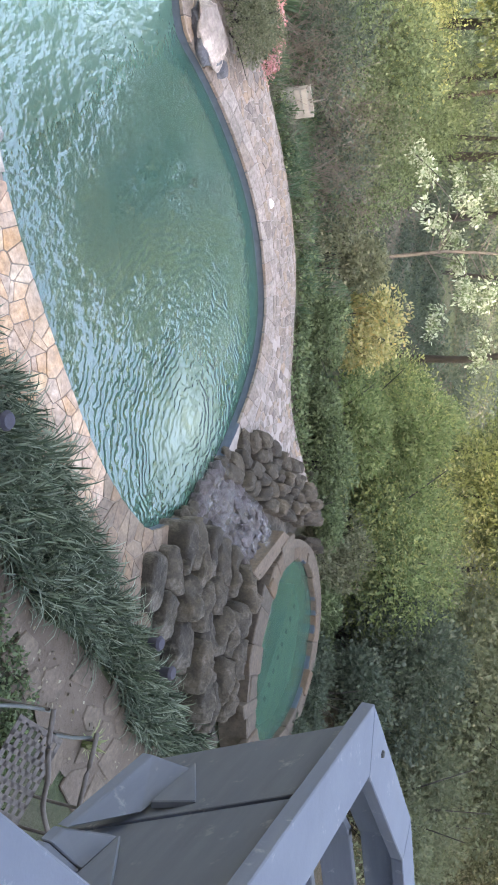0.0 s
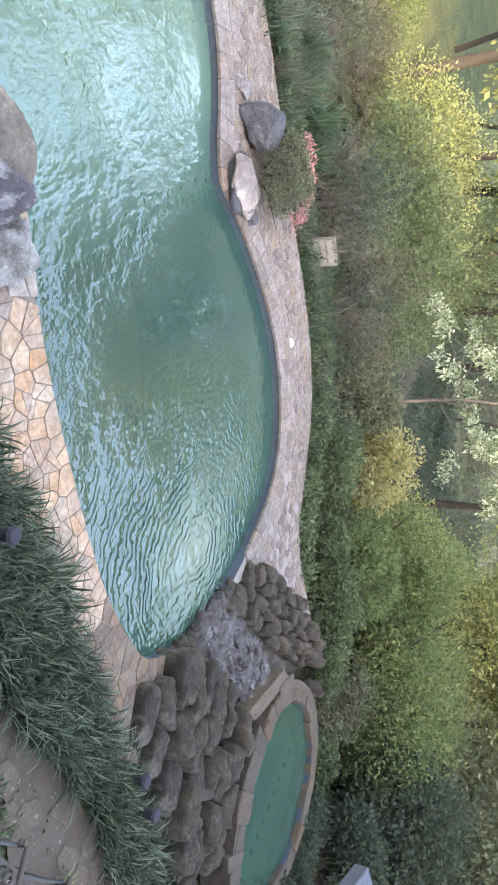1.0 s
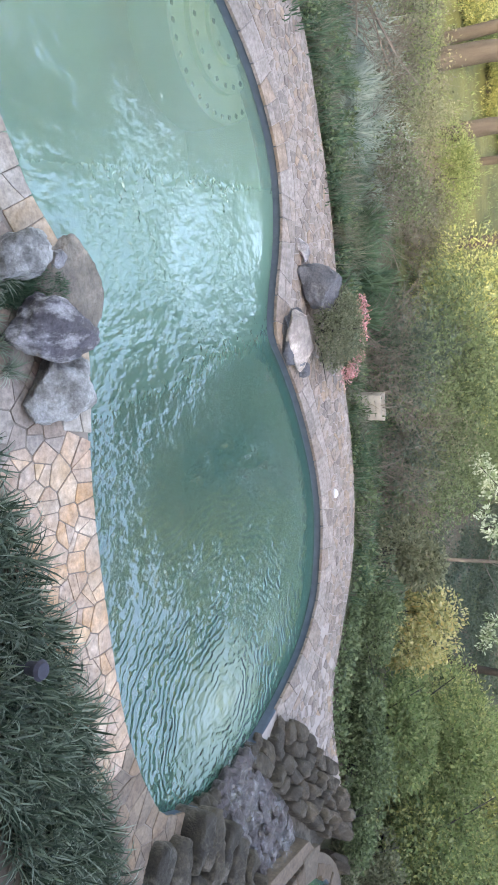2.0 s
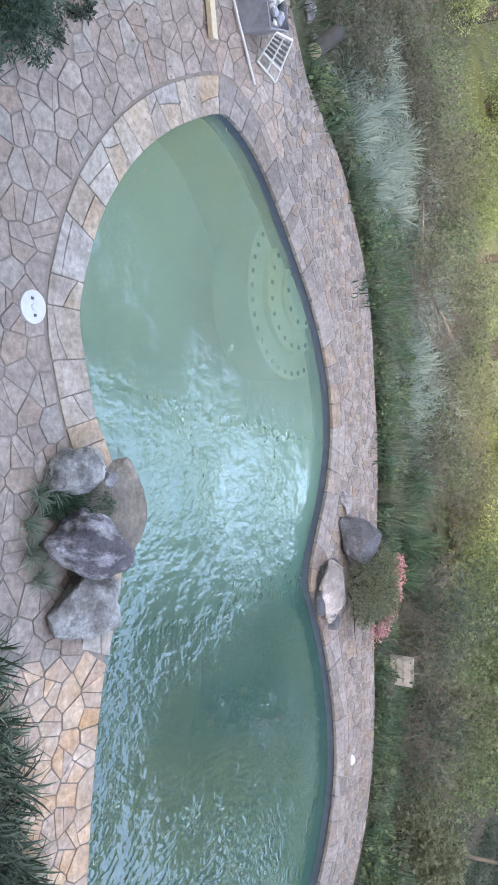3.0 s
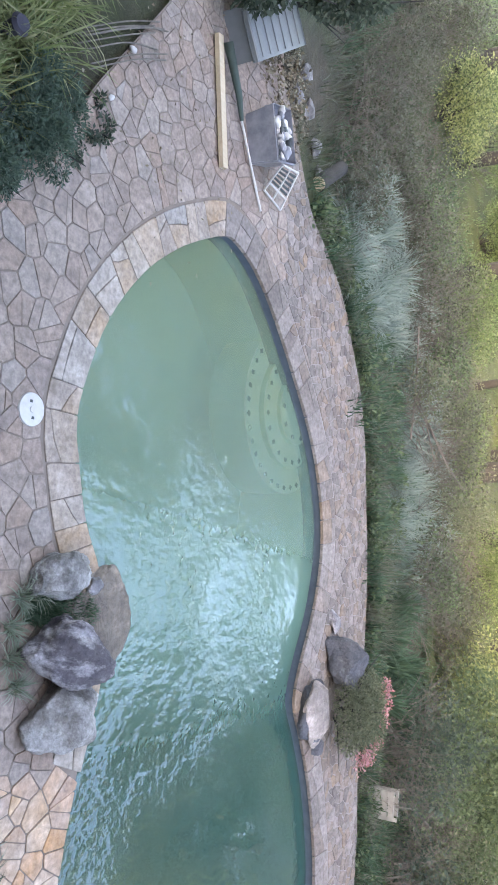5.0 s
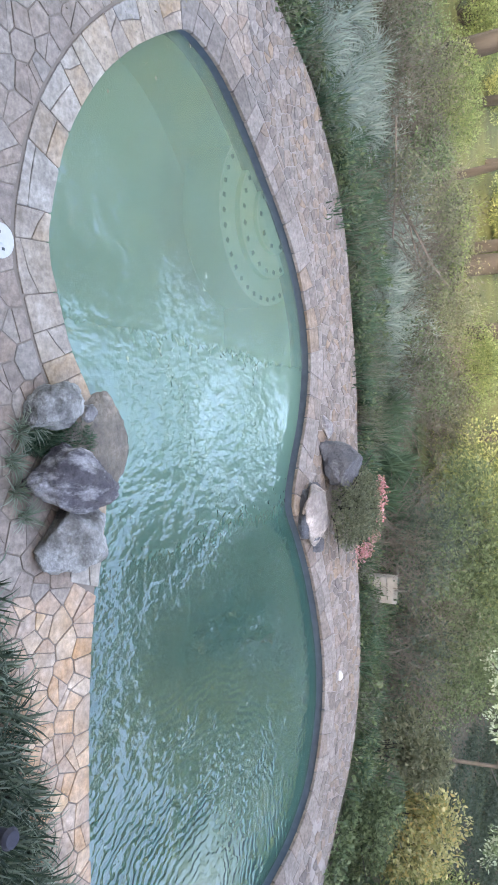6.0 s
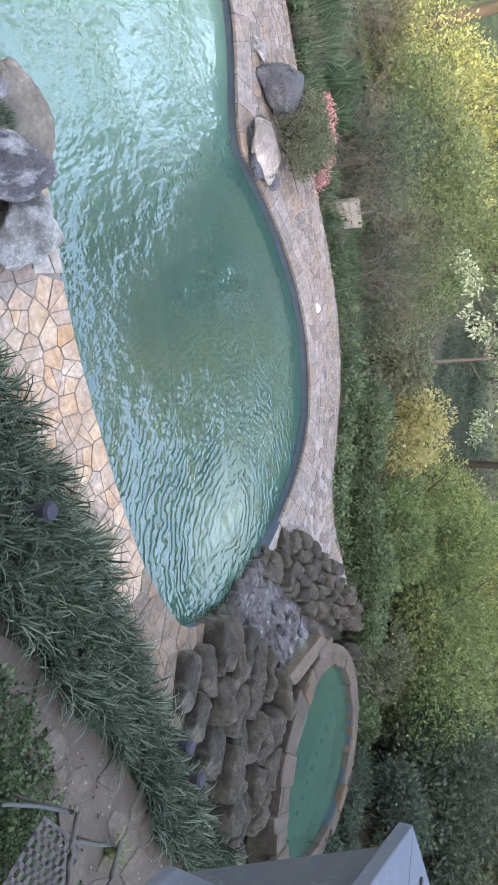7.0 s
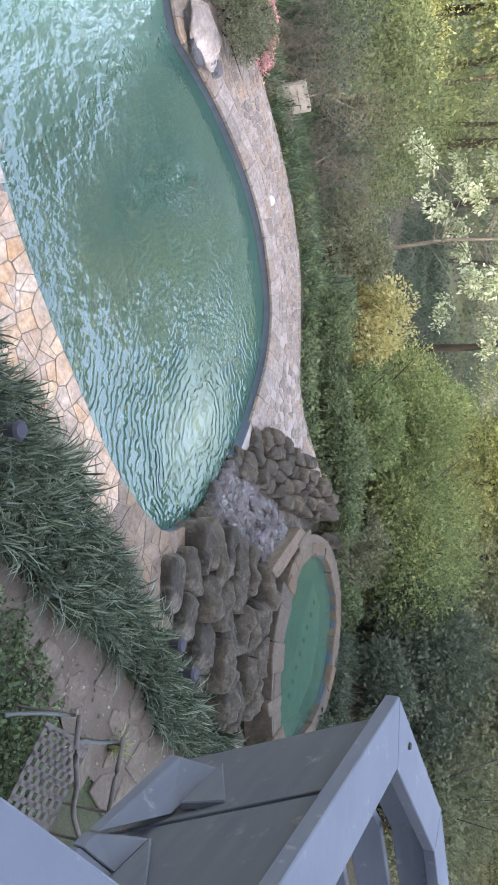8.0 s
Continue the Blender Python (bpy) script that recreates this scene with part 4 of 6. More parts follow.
def deck():
    ob = thing("deck_railing", "blue-grey painted deck railing with outward leaning boards", "railing", (0, 0, 0))
    w = lambda a, i, z: TIP + DA * a + NA * i + Vector((0, 0, z - RAIL_Z))
    b1, b2 = Vector((2.556, 1.504, RAIL_Z)), Vector((3.6, 1.33, RAIL_Z))
    i0, i1, i2 = Vector((1.942, 1.232, RAIL_Z)), Vector((2.578, 1.371, RAIL_Z)), Vector((3.58, 1.2, RAIL_Z))
    foot = TIP - DA * 1.25
    corner = Vector((foot.x, foot.y, RAIL_Z))
    part("cap", cap_piece([corner, TIP], [corner + NA * 0.19 - DA * 0.07, i0]), ob)
    part("cap", cap_piece([TIP + Vector((0.004, -0.002, 0)), b1], [i0 + Vector((0.004, -0.002, 0)), i1]), ob)
    part("cap", cap_piece([b1 + Vector((0.004, 0, 0)), b2], [i1 + Vector((0.004, 0, 0)), i2]), ob)
    bm = bmesh.new()
    bmesh.ops.create_cone(bm, cap_ends=True, segments=14, radius1=0.011, radius2=0.009, depth=0.006, matrix=Matrix.Translation((2.0, 1.343, RAIL_Z + 0.003)))
    part("bolt", bm_mesh("bolt", bm, BARK), ob, "rusty bolt head")
    # leaning boards under the first cap: upright panels with a slit between, and slanting plates at the foot
    back = NA * 0.025 + Vector((0, 0, 0.01))
    lean = lambda a, z: w(a, 0.283 * (RAIL_Z - z) / 0.67 + 0.004, z)
    part("panel", plate("panel", [lean(-0.10, 4.13), lean(-0.03, 3.5), lean(-0.43, 3.5), lean(-0.462, 4.13)], back, GREYPAINT), ob)
    part("panel", plate("panel", [lean(-0.486, 4.13), lean(-0.448, 3.5), lean(-0.80, 3.5), lean(-0.82, 4.13)], back, GREYPAINT), ob)
    part("panel", plate("panel", [lean(-0.835, 4.13), lean(-0.815, 3.5), lean(-1.2, 3.5), lean(-1.22, 4.13)], back, GREYPAINT), ob)
    for a in (-0.474, -0.828):
        part("stud", plate("stud", [lean(a + 0.012, 4.13), lean(a + 0.05 if a < -0.2 else a + 0.075, 3.5), lean(a + 0.03 if a < -0.2 else a + 0.055, 3.5), lean(a - 0.006, 4.13)], -NA * 0.005, GREYPAINT), ob)
    out = lambda a, z, k: lean(a, z) - NA * k
    drop = Vector((0, 0, -0.03))
    part("ledge", plate("ledge", [(1.781, 1.055, 3.656), (1.846, 1.079, 3.752), (1.754, 0.886, 3.719), (1.600, 0.734, 3.658)], drop, GREYPAINT), ob)
    part("ledge", plate("ledge", [(1.597, 0.728, 3.654), (1.697, 0.791, 3.726), (1.636, 0.675, 3.719), (1.572, 0.683, 3.657)], drop, GREYPAINT), ob)
    part("ledge", plate("ledge", [(1.570, 0.680, 3.655), (1.636, 0.672, 3.717), (1.576, 0.552, 3.700), (1.446, 0.462, 3.659)], drop, GREYPAINT), ob)
    for sh in (0.0, -0.36):
        part("gusset", plate("gusset", [out(-0.216 + sh, 3.755, 0.03), out(-0.416 + sh, 3.86, 0.006), out(-0.422 + sh, 3.74, 0.03)], NA * 0.02, GREYPAINT), ob)
    for a in (-0.95, -1.2):
        part("post", board_mesh("post", w(a, 0.33, 3.2), w(a, 0.06, 4.13), 0.09, 0.09, GREYPAINT, up=(0, 1, 0)), ob)
    # boards of the far side, leaning outwards, seen from inside
    db = (b1 - TIP).normalized()
    nb = Vector((-db.y, db.x, 0))
    dc = (b2 - b1).normalized()
    nc = Vector((-dc.y, dc.x, 0))
    for k in range(6):
        z0, z1 = RAIL_Z - 0.045 - 0.135 * k, RAIL_Z - 0.045 - 0.135 * k - 0.1
        p = lambda q, n, z: q + n * (-0.05 - 0.30 * (RAIL_Z - z)) + Vector((0, 0, z - RAIL_Z))
        part("board", plate("board", [p(TIP + db * (0.10 + 0.3 * (RAIL_Z - z0)), nb, z0), p(b1, nb, z0), p(b1 + db * -0.05, nb, z1), p(TIP + db * (0.10 + 0.3 * (RAIL_Z - z1)), nb, z1)], nb * 0.03, GREYPAINT), ob)
        part("board", plate("board", [p(b1, nc, z0), p(b2, nc, z0), p(b2, nc, z1), p(b1 + dc * -0.01, nc, z1)], nc * 0.03, GREYPAINT), ob)
    # the run of rail right below the eye
    d = Vector((0.9757, 0.219, 0))
    n = Vector((-0.219, 0.9757, 0))
    s0 = Vector((0.69, 0.315, RAIL_Z)) - d * 2.2
    s1 = Vector((0.69, 0.315, RAIL_Z)) + d * 0.72
    part("cap", cap_piece([s0, s1], [s0 - n * 0.24, s1 - n * 0.24]), ob)
    part("board", plate("board", [s0 - n * 0.1 + Vector((0, 0, -0.04)), s1 - n * 0.1 + Vector((0, 0, -0.04)), s1 - n * 0.35 + Vector((0, 0, -0.9)), s0 - n * 0.35 + Vector((0, 0, -0.9))], n * 0.03, GREYPAINT), ob)
    floor = [(-4, -2.9), (-4, -0.5), (0, -0.12), (1.2, 0.0), (1.75, -0.02), (2.3, 0.9), (3.4, 0.85), (6, 0.8), (6, -2.9)]
    fl = thing("deck_floor", "blue-grey timber deck floor on posts", "deck", kind="structure")
    part("floor", plate("floor", [(x, y, 3.2) for x, y in floor], Vector((0, 0, -0.16)), GREYPAINT), fl)
    for x, y in ((-3.7, -0.3), (0.9, -0.4), (2.6, 0.7), (5.6, 0.6)):
        part("post", board_mesh("post", (x, y, -0.1), (x, y, 3.05), 0.14, 0.14, GREYPAINT, up=(0, 1, 0)), fl)


deck()

# ---- planting ----
GREEN = leaf_mat("green_leaves", [(0.130, 0.195, 0.072), (0.234, 0.312, 0.130), (0.338, 0.416, 0.189), (0.078, 0.124, 0.052), (0.195, 0.260, 0.117)], tone=0.62)
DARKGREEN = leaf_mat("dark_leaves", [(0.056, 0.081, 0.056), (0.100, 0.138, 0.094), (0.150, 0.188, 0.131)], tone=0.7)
OLIVE = leaf_mat("olive_leaves", [(0.204, 0.204, 0.108), (0.324, 0.312, 0.180), (0.144, 0.162, 0.078), (0.396, 0.372, 0.228), (0.096, 0.108, 0.054)], tone=0.66)
# yellow-green leaves, paled so that a sunlit look is in the colour
SUNNY = leaf_mat("sunlit_leaf_tint", [(0.370, 0.394, 0.111), (0.592, 0.567, 0.173), (0.246, 0.296, 0.099), (0.135, 0.185, 0.068), (0.739, 0.678, 0.271)], through_light=0.6, tone=0.75)
AUTUMN = leaf_mat("orange_leaves", [(0.690, 0.429, 0.120), (0.632, 0.546, 0.192), (0.253, 0.260, 0.084), (0.800, 0.650, 0.288)], tone=0.8)
PALELEAF = leaf_mat("pale_leaves", [(0.36, 0.40, 0.28), (0.55, 0.56, 0.45), (0.16, 0.22, 0.11), (0.22, 0.28, 0.15)], tone=1.1)
PINKFLOWER = leaf_mat("pink_petals", [(0.64, 0.17, 0.21), (0.76, 0.34, 0.37), (0.58, 0.13, 0.15), (0.35, 0.22, 0.12)], through_light=0.4, tone=0.95)
SILVER = leaf_mat("silver_grass", [(0.255, 0.319, 0.268), (0.370, 0.421, 0.370), (0.166, 0.229, 0.178), (0.433, 0.450, 0.395)], tone=0.85)
LILY = leaf_mat("dark_strap_grass", [(0.061, 0.133, 0.061), (0.102, 0.204, 0.102), (0.163, 0.286, 0.163)], tone=0.6)
BORDER = leaf_mat("border_grass", [(0.032, 0.058, 0.030), (0.065, 0.098, 0.055), (0.12, 0.155, 0.095), (0.26, 0.29, 0.20)], tone=0.78)
BRIGHT = leaf_mat("bright_green_leaves", [(0.20, 0.29, 0.09), (0.32, 0.42, 0.14), (0.13, 0.19, 0.06), (0.44, 0.50, 0.18), (0.09, 0.14, 0.05)], through_light=0.6, tone=0.68)
DRYBRUSH = leaf_mat("grey_olive_brush", [(0.17, 0.15, 0.105), (0.26, 0.235, 0.175), (0.10, 0.11, 0.06), (0.16, 0.18, 0.09), (0.34, 0.31, 0.25)], tone=0.6)
PALEBLADE = leaf_mat("pale_blades", [(0.26, 0.30, 0.20), (0.36, 0.39, 0.29), (0.18, 0.23, 0.13)], tone=0.9)
STRAW = leaf_mat("dry_grass", [(0.30, 0.26, 0.18), (0.38, 0.34, 0.26), (0.20, 0.18, 0.12), (0.20, 0.21, 0.11)], tone=0.6)
YELLOWGRASS = leaf_mat("yellow_green_grass", [(0.218, 0.272, 0.068), (0.408, 0.394, 0.136), (0.136, 0.190, 0.054), (0.480, 0.408, 0.190)], tone=0.85)
LITTER = leaf_mat("fallen_leaves", [(0.20, 0.12, 0.06), (0.30, 0.21, 0.12), (0.13, 0.08, 0.05), (0.38, 0.30, 0.20)], through_light=0.05, tone=0.85)
JUNIPER = leaf_mat("juniper_needles", [(0.102, 0.17, 0.119), (0.17, 0.255, 0.187), (0.068, 0.128, 0.085)], tone=0.7)
# pale leaves: the haze of distance is put into their colour
HAZETINT = leaf_mat("haze_tinted_leaves", [(0.312, 0.351, 0.195), (0.429, 0.468, 0.273), (0.234, 0.273, 0.156), (0.494, 0.494, 0.286)], through_light=0.5, tone=0.45)
TWIG = plain_mat("pale_twig", (0.085, 0.073, 0.062), (0.17, 0.15, 0.13), 8, 0.85)


def gz(x, y):
    return bank_drop(x, y)


def tuft(name, at, n, spread, height, width, material, seed, label, category="grass", lean=0.9, curl=0.6, group=""):
    rng = np.random.default_rng(seed)
    ob = new(name, quads_mesh(name, blades(n, spread, height, width, rng, lean, curl), 8, BLADE_FACES, material))
    ob.location = at
    return tagged(ob, label, category, group)


def field(name, spots, n, spread, height, width, material, seed, label, category, lean=0.9, curl=0.6):
    """Grass that nobody could count: tufts at many spots in one mesh."""
    rng = np.random.default_rng(seed)
    v = np.concatenate([blades(n, spread, height * rng.uniform(0.7, 1.2), width, rng, lean, curl, s) for s in spots])
    return tagged(new(name, quads_mesh(name, v, 8, BLADE_FACES, material)), label, category, kind="stuff")


def scatter(poly, n, seed, z=None, gap=0.0):
    rn = random.Random(seed)
    poly = np.array(poly)
    lo, hi = poly.min(0), poly.max(0)
    out = []
    for _ in range(n * 40):
        if len(out) >= n:
            break
        c = (rn.uniform(lo[0], hi[0]), rn.uniform(lo[1], hi[1]))
        if inside(poly, c)[0] and (not gap or all((c[0] - o[0]) ** 2 + (c[1] - o[1]) ** 2 > gap * gap for o in out)):
            out.append((*c, gz(*c) if z is None else z))
    return out


# border of arching grass between the near paving and the path
strip = [(0.9, 4.0), (1.3, 4.25), (2.0, 4.5), (2.7, 4.66), (3.3, 4.85), (4.0, 4.95), (4.6, 5.02), (5.3, 5.1), (6.0, 5.15), (6.5, 5.1), (7.3, 5.25), (8.3, 5.5), (9.2, 5.65), (9.3, 5.2), (8.4, 4.95), (7.4, 4.65), (6.4, 4.6), (5.6, 4.4), (5.0, 4.15), (4.3, 4.0), (3.6, 3.75), (2.6, 3.3), (1.2, 2.8)]
field("border_grass", scatter(strip, 300, 5, -0.06, 0.1), 30, 0.08, 0.44, 0.019, BORDER, 6, "dark green arching border grass beside the paving", "grass", 1.0, 0.75)
field("border_grass_pale", scatter(strip, 150, 8, -0.06, 0.12), 16, 0.08, 0.40, 0.016, PALEBLADE, 9, "paler grass blades among the border grass", "grass", 1.0, 0.75)
strip2 = [(4.2, 3.6), (4.8, 3.75), (5.35, 3.7), (5.7, 3.5), (5.9, 3.2), (6.3, 2.6), (5.0, 1.6), (3.4, 2.2)]
rng = np.random.default_rng(77)
spots = np.array(scatter(strip2, 420, 12, -0.03))
lv = np.concatenate([leaves(26, s, (0.16, 0.16, 0.14), 0.055, rng, 0.3, 3, 0.1, 0.55) for s in spots])
tagged(new("ivy_patch", quads_mesh("ivy_patch", lv, 4, [(0, 1, 2, 3)], GREEN)), "bright green low ivy beside the dirt path", "ground cover", kind="stuff")

# far bank: low cover right behind the paving
rng = np.random.default_rng(31)
edge = BANK[(BANK[:, 0] > -5.2) & (BANK[:, 0] < 8.4)]
cover, weeds, dry = [], [], []
for i in range(900):
    p = edge[rng.integers(0, len(edge))]
    d = 0.06 + abs(rng.normal()) * 1.1
    x, y = p[0] + rng.normal() * 0.1, p[1] + d
    spot = (x, y, gz(x, y) + 0.02)
    if x > 5.6 or (rng.random() < 0.35):
        cover.append(spot)
    elif rng.random() < 0.6:
        weeds.append(spot)
    else:
        dry.append(spot)
lv = np.concatenate([leaves(36, s, (0.22, 0.22, 0.26), 0.075, rng, 0.3, 4, 0.1, 0.6) for s in cover])
tagged(new("ground_ivy", quads_mesh("ground_ivy", lv, 4, [(0, 1, 2, 3)], GREEN)), "green ivy and weeds spilling along the paving", "ground cover", kind="stuff")
field("bank_weeds", weeds, 24, 0.12, 0.34, 0.014, LILY, 14, "green weedy grass along the paving", "grass")
field("bank_straw", dry, 22, 0.12, 0.32, 0.010, STRAW, 15, "dry straw-coloured grass along the paving", "grass")

# silver fountain grasses
spots = [(-4.88, 10.2, 0.9), (-5.4, 10.9, 1.0), (-4.5, 11.1, 0.95), (-6.3, 12.3, 1.0), (-5.2, 11.95, 0.95), (-6.0, 13.4, 1.0), (-4.65, 12.5, 0.9), (-4.8, 14.3, 1.0), (-4.3, 15.8, 1.0), (-3.9, 16.8, 1.1), (-2.9, 17.3, 1.1), (-3.6, 18.1, 1.1), (-2.5, 15.9, 1.0),
         (-1.25, 14.1, 1.0), (-0.9, 15.1, 1.0), (-1.8, 15.3, 1.0), (-0.6, 13.9, 0.9), (-1.6, 13.2, 0.8), (-5.6, 10.3, 0.8), (-6.9, 12.0, 0.9), (-5.6, 15.2, 0.9), (-7.1, 14.0, 0.9), (-3.4, 13.6, 0.8), (-2.6, 14.6, 0.9), (-3.3, 15.0, 0.9), (-2.2, 13.6, 0.8), (-5.3, 13.0, 0.8), (-7.6, 15.6, 0.9), (-6.4, 16.6, 0.9), (-4.9, 17.4, 1.0), (-1.2, 16.4, 1.0), (-0.3, 15.0, 0.8), (-5.7, 18.6, 1.0), (-2.0, 18.6, 1.0)]
for k, (x, y, s) in enumerate(spots):
    tuft("fountain_grass", (x, y, gz(x, y) - 0.03), 330, 0.26, 0.74 * s, 0.021, SILVER, 40 + k, "silvery grey-green fountain grass clump on the bank", "grass", 1.25, 0.8, "fountain grass clumps")
for k, (x, y) in enumerate([(0.3, 12.7), (0.8, 13.3), (1.3, 12.8), (1.5, 13.9), (0.9, 14.3), (-0.1, 13.6), (2.0, 14.6)]):
    tuft("strap_grass", (x, y, gz(x, y) - 0.03), 170, 0.16, 0.68, 0.03, LILY, 60 + k, "dark green strap-leaved clump on the bank", "grass", 0.75, 0.5, "strap-leaved clumps")
field("dry_clump", scatter([(-1.0, 11.6), (0.6, 11.75), (0.5, 12.6), (-1.2, 12.4)], 26, 3), 16, 0.1, 0.55, 0.008, STRAW, 16, "tall dry grass beside the boulder", "grass", 0.6, 0.4)

rng = np.random.default_rng(5)


def brush(at, size, n, seed, label, material, nl=700, leaf=0.06):
    """Bare twiggy brush with few leaves."""
    r = np.random.default_rng(seed)
    ob = thing("brush", label, "shrub", at, "twiggy brush on the bank")
    paths = []
    for _ in range(n):
        a = r.normal(size=3) * np.array((0.25, 0.25, 0.0))
        e = a + np.array((r.normal() * size[0] * 0.6, r.normal() * size[1] * 0.6, r.uniform(0.4, 1.0) * size[2]))
        m = (a + e) / 2 + r.normal(size=3) * 0.12
        paths.append(([tuple(a - np.array((0, 0, 0.1))), tuple(m), tuple(e)], 1.0, 0.3))
        for _ in range(3):
            f = e + r.normal(size=3) * 0.25
            paths.append(([tuple(m), tuple((m + f) / 2 + r.normal(size=3) * 0.05), tuple(f)], 0.6, 0.2))
    tagged(part("branchwork", twigs(paths, 0.011, TWIG, "branchwork", 3), ob), kind="stuff")
    part("crown", quads_mesh("crown", leaves(nl, (0, 0, size[2] * 0.6), size, leaf, r, 0.2, 12), 4, [(0, 1, 2, 3)], material), ob)


for k in range(16):
    rn = random.Random(500 + k)
    x, y = rn.uniform(1.8, 6.2), rn.uniform(12.6, 17.5)
    brush((x, y, gz(x, y)), (0.9, 0.8, rn.uniform(0.9, 1.5)), 26, k, "tangled grey twiggy brush with small leaves", rn.choice([OLIVE, GREEN, DARKGREEN]), 1100, 0.07)
for k in range(34):
    rn = random.Random(540 + k)
    x, y = rn.uniform(-16, 0.5), rn.uniform(13.0, 20.5)
    brush((x, y, gz(x, y)), (1.0, 0.9, rn.uniform(0.7, 1.2)), 24, 60 + k, "tangled grey-brown twiggy brush on the slope", rn.choice([OLIVE, DRYBRUSH, DRYBRUSH, GREEN]), 1000, 0.07)
field("slope_grass", scatter([(-13, 9), (-6.0, 8.6), (-5.2, 9.4), (-5.0, 12.0), (-6.5, 17), (-14, 17)], 420, 71), 22, 0.22, 0.34, 0.014, DRYBRUSH, 72, "dry grey-olive grass over the slope", "grass", 0.9, 0.6)
for k in range(22):
    rn = random.Random(640 + k)
    x = rn.uniform(-13, -5.6)
    y = rn.uniform(9.3, 9.8) + 0.55 * (-5.0 - x) * rn.random() + rn.uniform(0, 4.5)
    brush((x, y, gz(x, y)), (0.8, 0.7, rn.uniform(0.4, 0.8)), 20, 160 + k, "low grey-brown twiggy brush on the slope", DRYBRUSH, 900, 0.06)
field("slope_green", scatter([(-13, 9.5), (-5.6, 9.6), (6, 12.6), (9, 12), (12, 20), (-14, 20)], 700, 73), 16, 0.25, 0.40, 0.018, LILY, 74, "green grass over the slope", "grass", 0.9, 0.6)

# named bushes, near to far
shrub("flowering_shrub", (1.3, 10.72, 0.0), (0.62, 0.55, 0.40), 8000, 0.04, OLIVE, 3, "green shrub with pink-red flower heads at the pool edge", "flowers", lumps=12)
fl = [o for o in bpy.data.objects if o.name == "flowering_shrub"][0]
rng = np.random.default_rng(8)
heads = [(0.52, 0.28, 0.40), (0.60, 0.12, 0.36), (0.42, 0.34, 0.46), (0.66, 0.22, 0.28), (0.50, 0.10, 0.44), (-0.14, 0.58, 0.46), (-0.02, 0.62, 0.40), (-0.28, 0.60, 0.46), (0.10, 0.56, 0.44), (-0.36, 0.64, 0.40)]
for h in heads:
    part("blossom", quads_mesh("blossom", leaves(120, h, (0.15, 0.14, 0.1), 0.032, rng, 0.3, 5, 0.0, 0.8), 4, [(0, 1, 2, 3)], PINKFLOWER), fl, "pink-red flower head")
shrub("shrub", (7.2, 14.1, gz(7.2, 14.1)), (1.0, 0.9, 1.0), 5200, 0.09, AUTUMN, 11, "orange and yellow autumn-leaved bush on the bank")
shrub("shrub", (5.6, 13.3, gz(5.6, 13.3)), (0.8, 0.7, 0.8), 4200, 0.08, OLIVE, 12, "olive leafy bush on the bank", group="bushes on the bank")
shrub("shrub", (6.4, 12.2, gz(6.4, 12.2)), (0.7, 0.5, 0.5), 4200, 0.07, GREEN, 13, "green ivy mound on the bank", group="bushes on the bank")
shrub("shrub", (8.4, 12.4, gz(8.4, 12.4)), (1.1, 1.0, 0.9), 6500, 0.08, BRIGHT, 14, "green leafy bush on the bank", group="bushes on the bank")
shrub("shrub", (9.6, 14.2, gz(9.6, 14.2)), (1.5, 1.3, 1.5), 8000, 0.09, BRIGHT, 15, "green leafy bush on the bank", group="bushes on the bank")
shrub("shrub", (11.6, 12.4, gz(11.6, 12.4)), (2.0, 1.7, 1.8), 17000, 0.085, BRIGHT, 16, "bright green leafy bush behind the spa", lumps=20)
shrub("shrub", (14.2, 15.0, gz(14.2, 15.0)), (1.6, 1.4, 1.7), 9000, 0.09, SUNNY, 26, "yellow-green leafy bush behind the spa, sunlit look put into its colour", lumps=16)
shrub("shrub", (10.3, 11.0, gz(10.3, 11.0)), (0.9, 0.7, 0.7), 5000, 0.07, OLIVE, 17, "reddish olive bush behind the spa")
shrub("shrub", (13.6, 10.9, gz(13.6, 10.9)), (2.0, 1.6, 1.8), 15000, 0.10, DARKGREEN, 18, "dark glossy-leaved evergreen bush behind the spa", lumps=16)
shrub("shrub", (12.0, 9.0, 0), (1.0, 0.8, 0.8), 6000, 0.09, DARKGREEN, 19, "dark evergreen bush beside the spa")
shrub("shrub", (17.5, 11.5, gz(17.5, 11.5)), (2.2, 1.8, 1.5), 9000, 0.11, OLIVE, 20, "light olive bush beyond the deck")
for k in range(30):
    rn = random.Random(700 + k)
    az = radians(rn.uniform(6, 52))
    d = rn.uniform(17, 34)
    x, y = d * math.sin(az), d * math.cos(az)
    deg = math.degrees(az)
    # the shaded hollow stays open
    if 14 < deg < 33 and 18.5 < d:
        continue
    sc = rn.uniform(1.0, 1.7)
    shrub("shrub", (x, y, gz(x, y)), (1.6 * sc, 1.4 * sc, 1.1 * sc), 11000, 0.085, rn.choice([HAZETINT, SUNNY, GREEN, SUNNY]), 300 + k, "leafy bush in the woodland beyond the bank", group="woodland bushes", lumps=18)
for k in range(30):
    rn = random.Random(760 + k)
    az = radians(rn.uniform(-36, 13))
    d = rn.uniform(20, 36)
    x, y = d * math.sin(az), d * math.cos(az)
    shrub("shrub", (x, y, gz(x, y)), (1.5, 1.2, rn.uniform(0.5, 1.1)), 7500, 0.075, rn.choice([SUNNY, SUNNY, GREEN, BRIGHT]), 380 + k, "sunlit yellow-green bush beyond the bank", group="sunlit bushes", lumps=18)

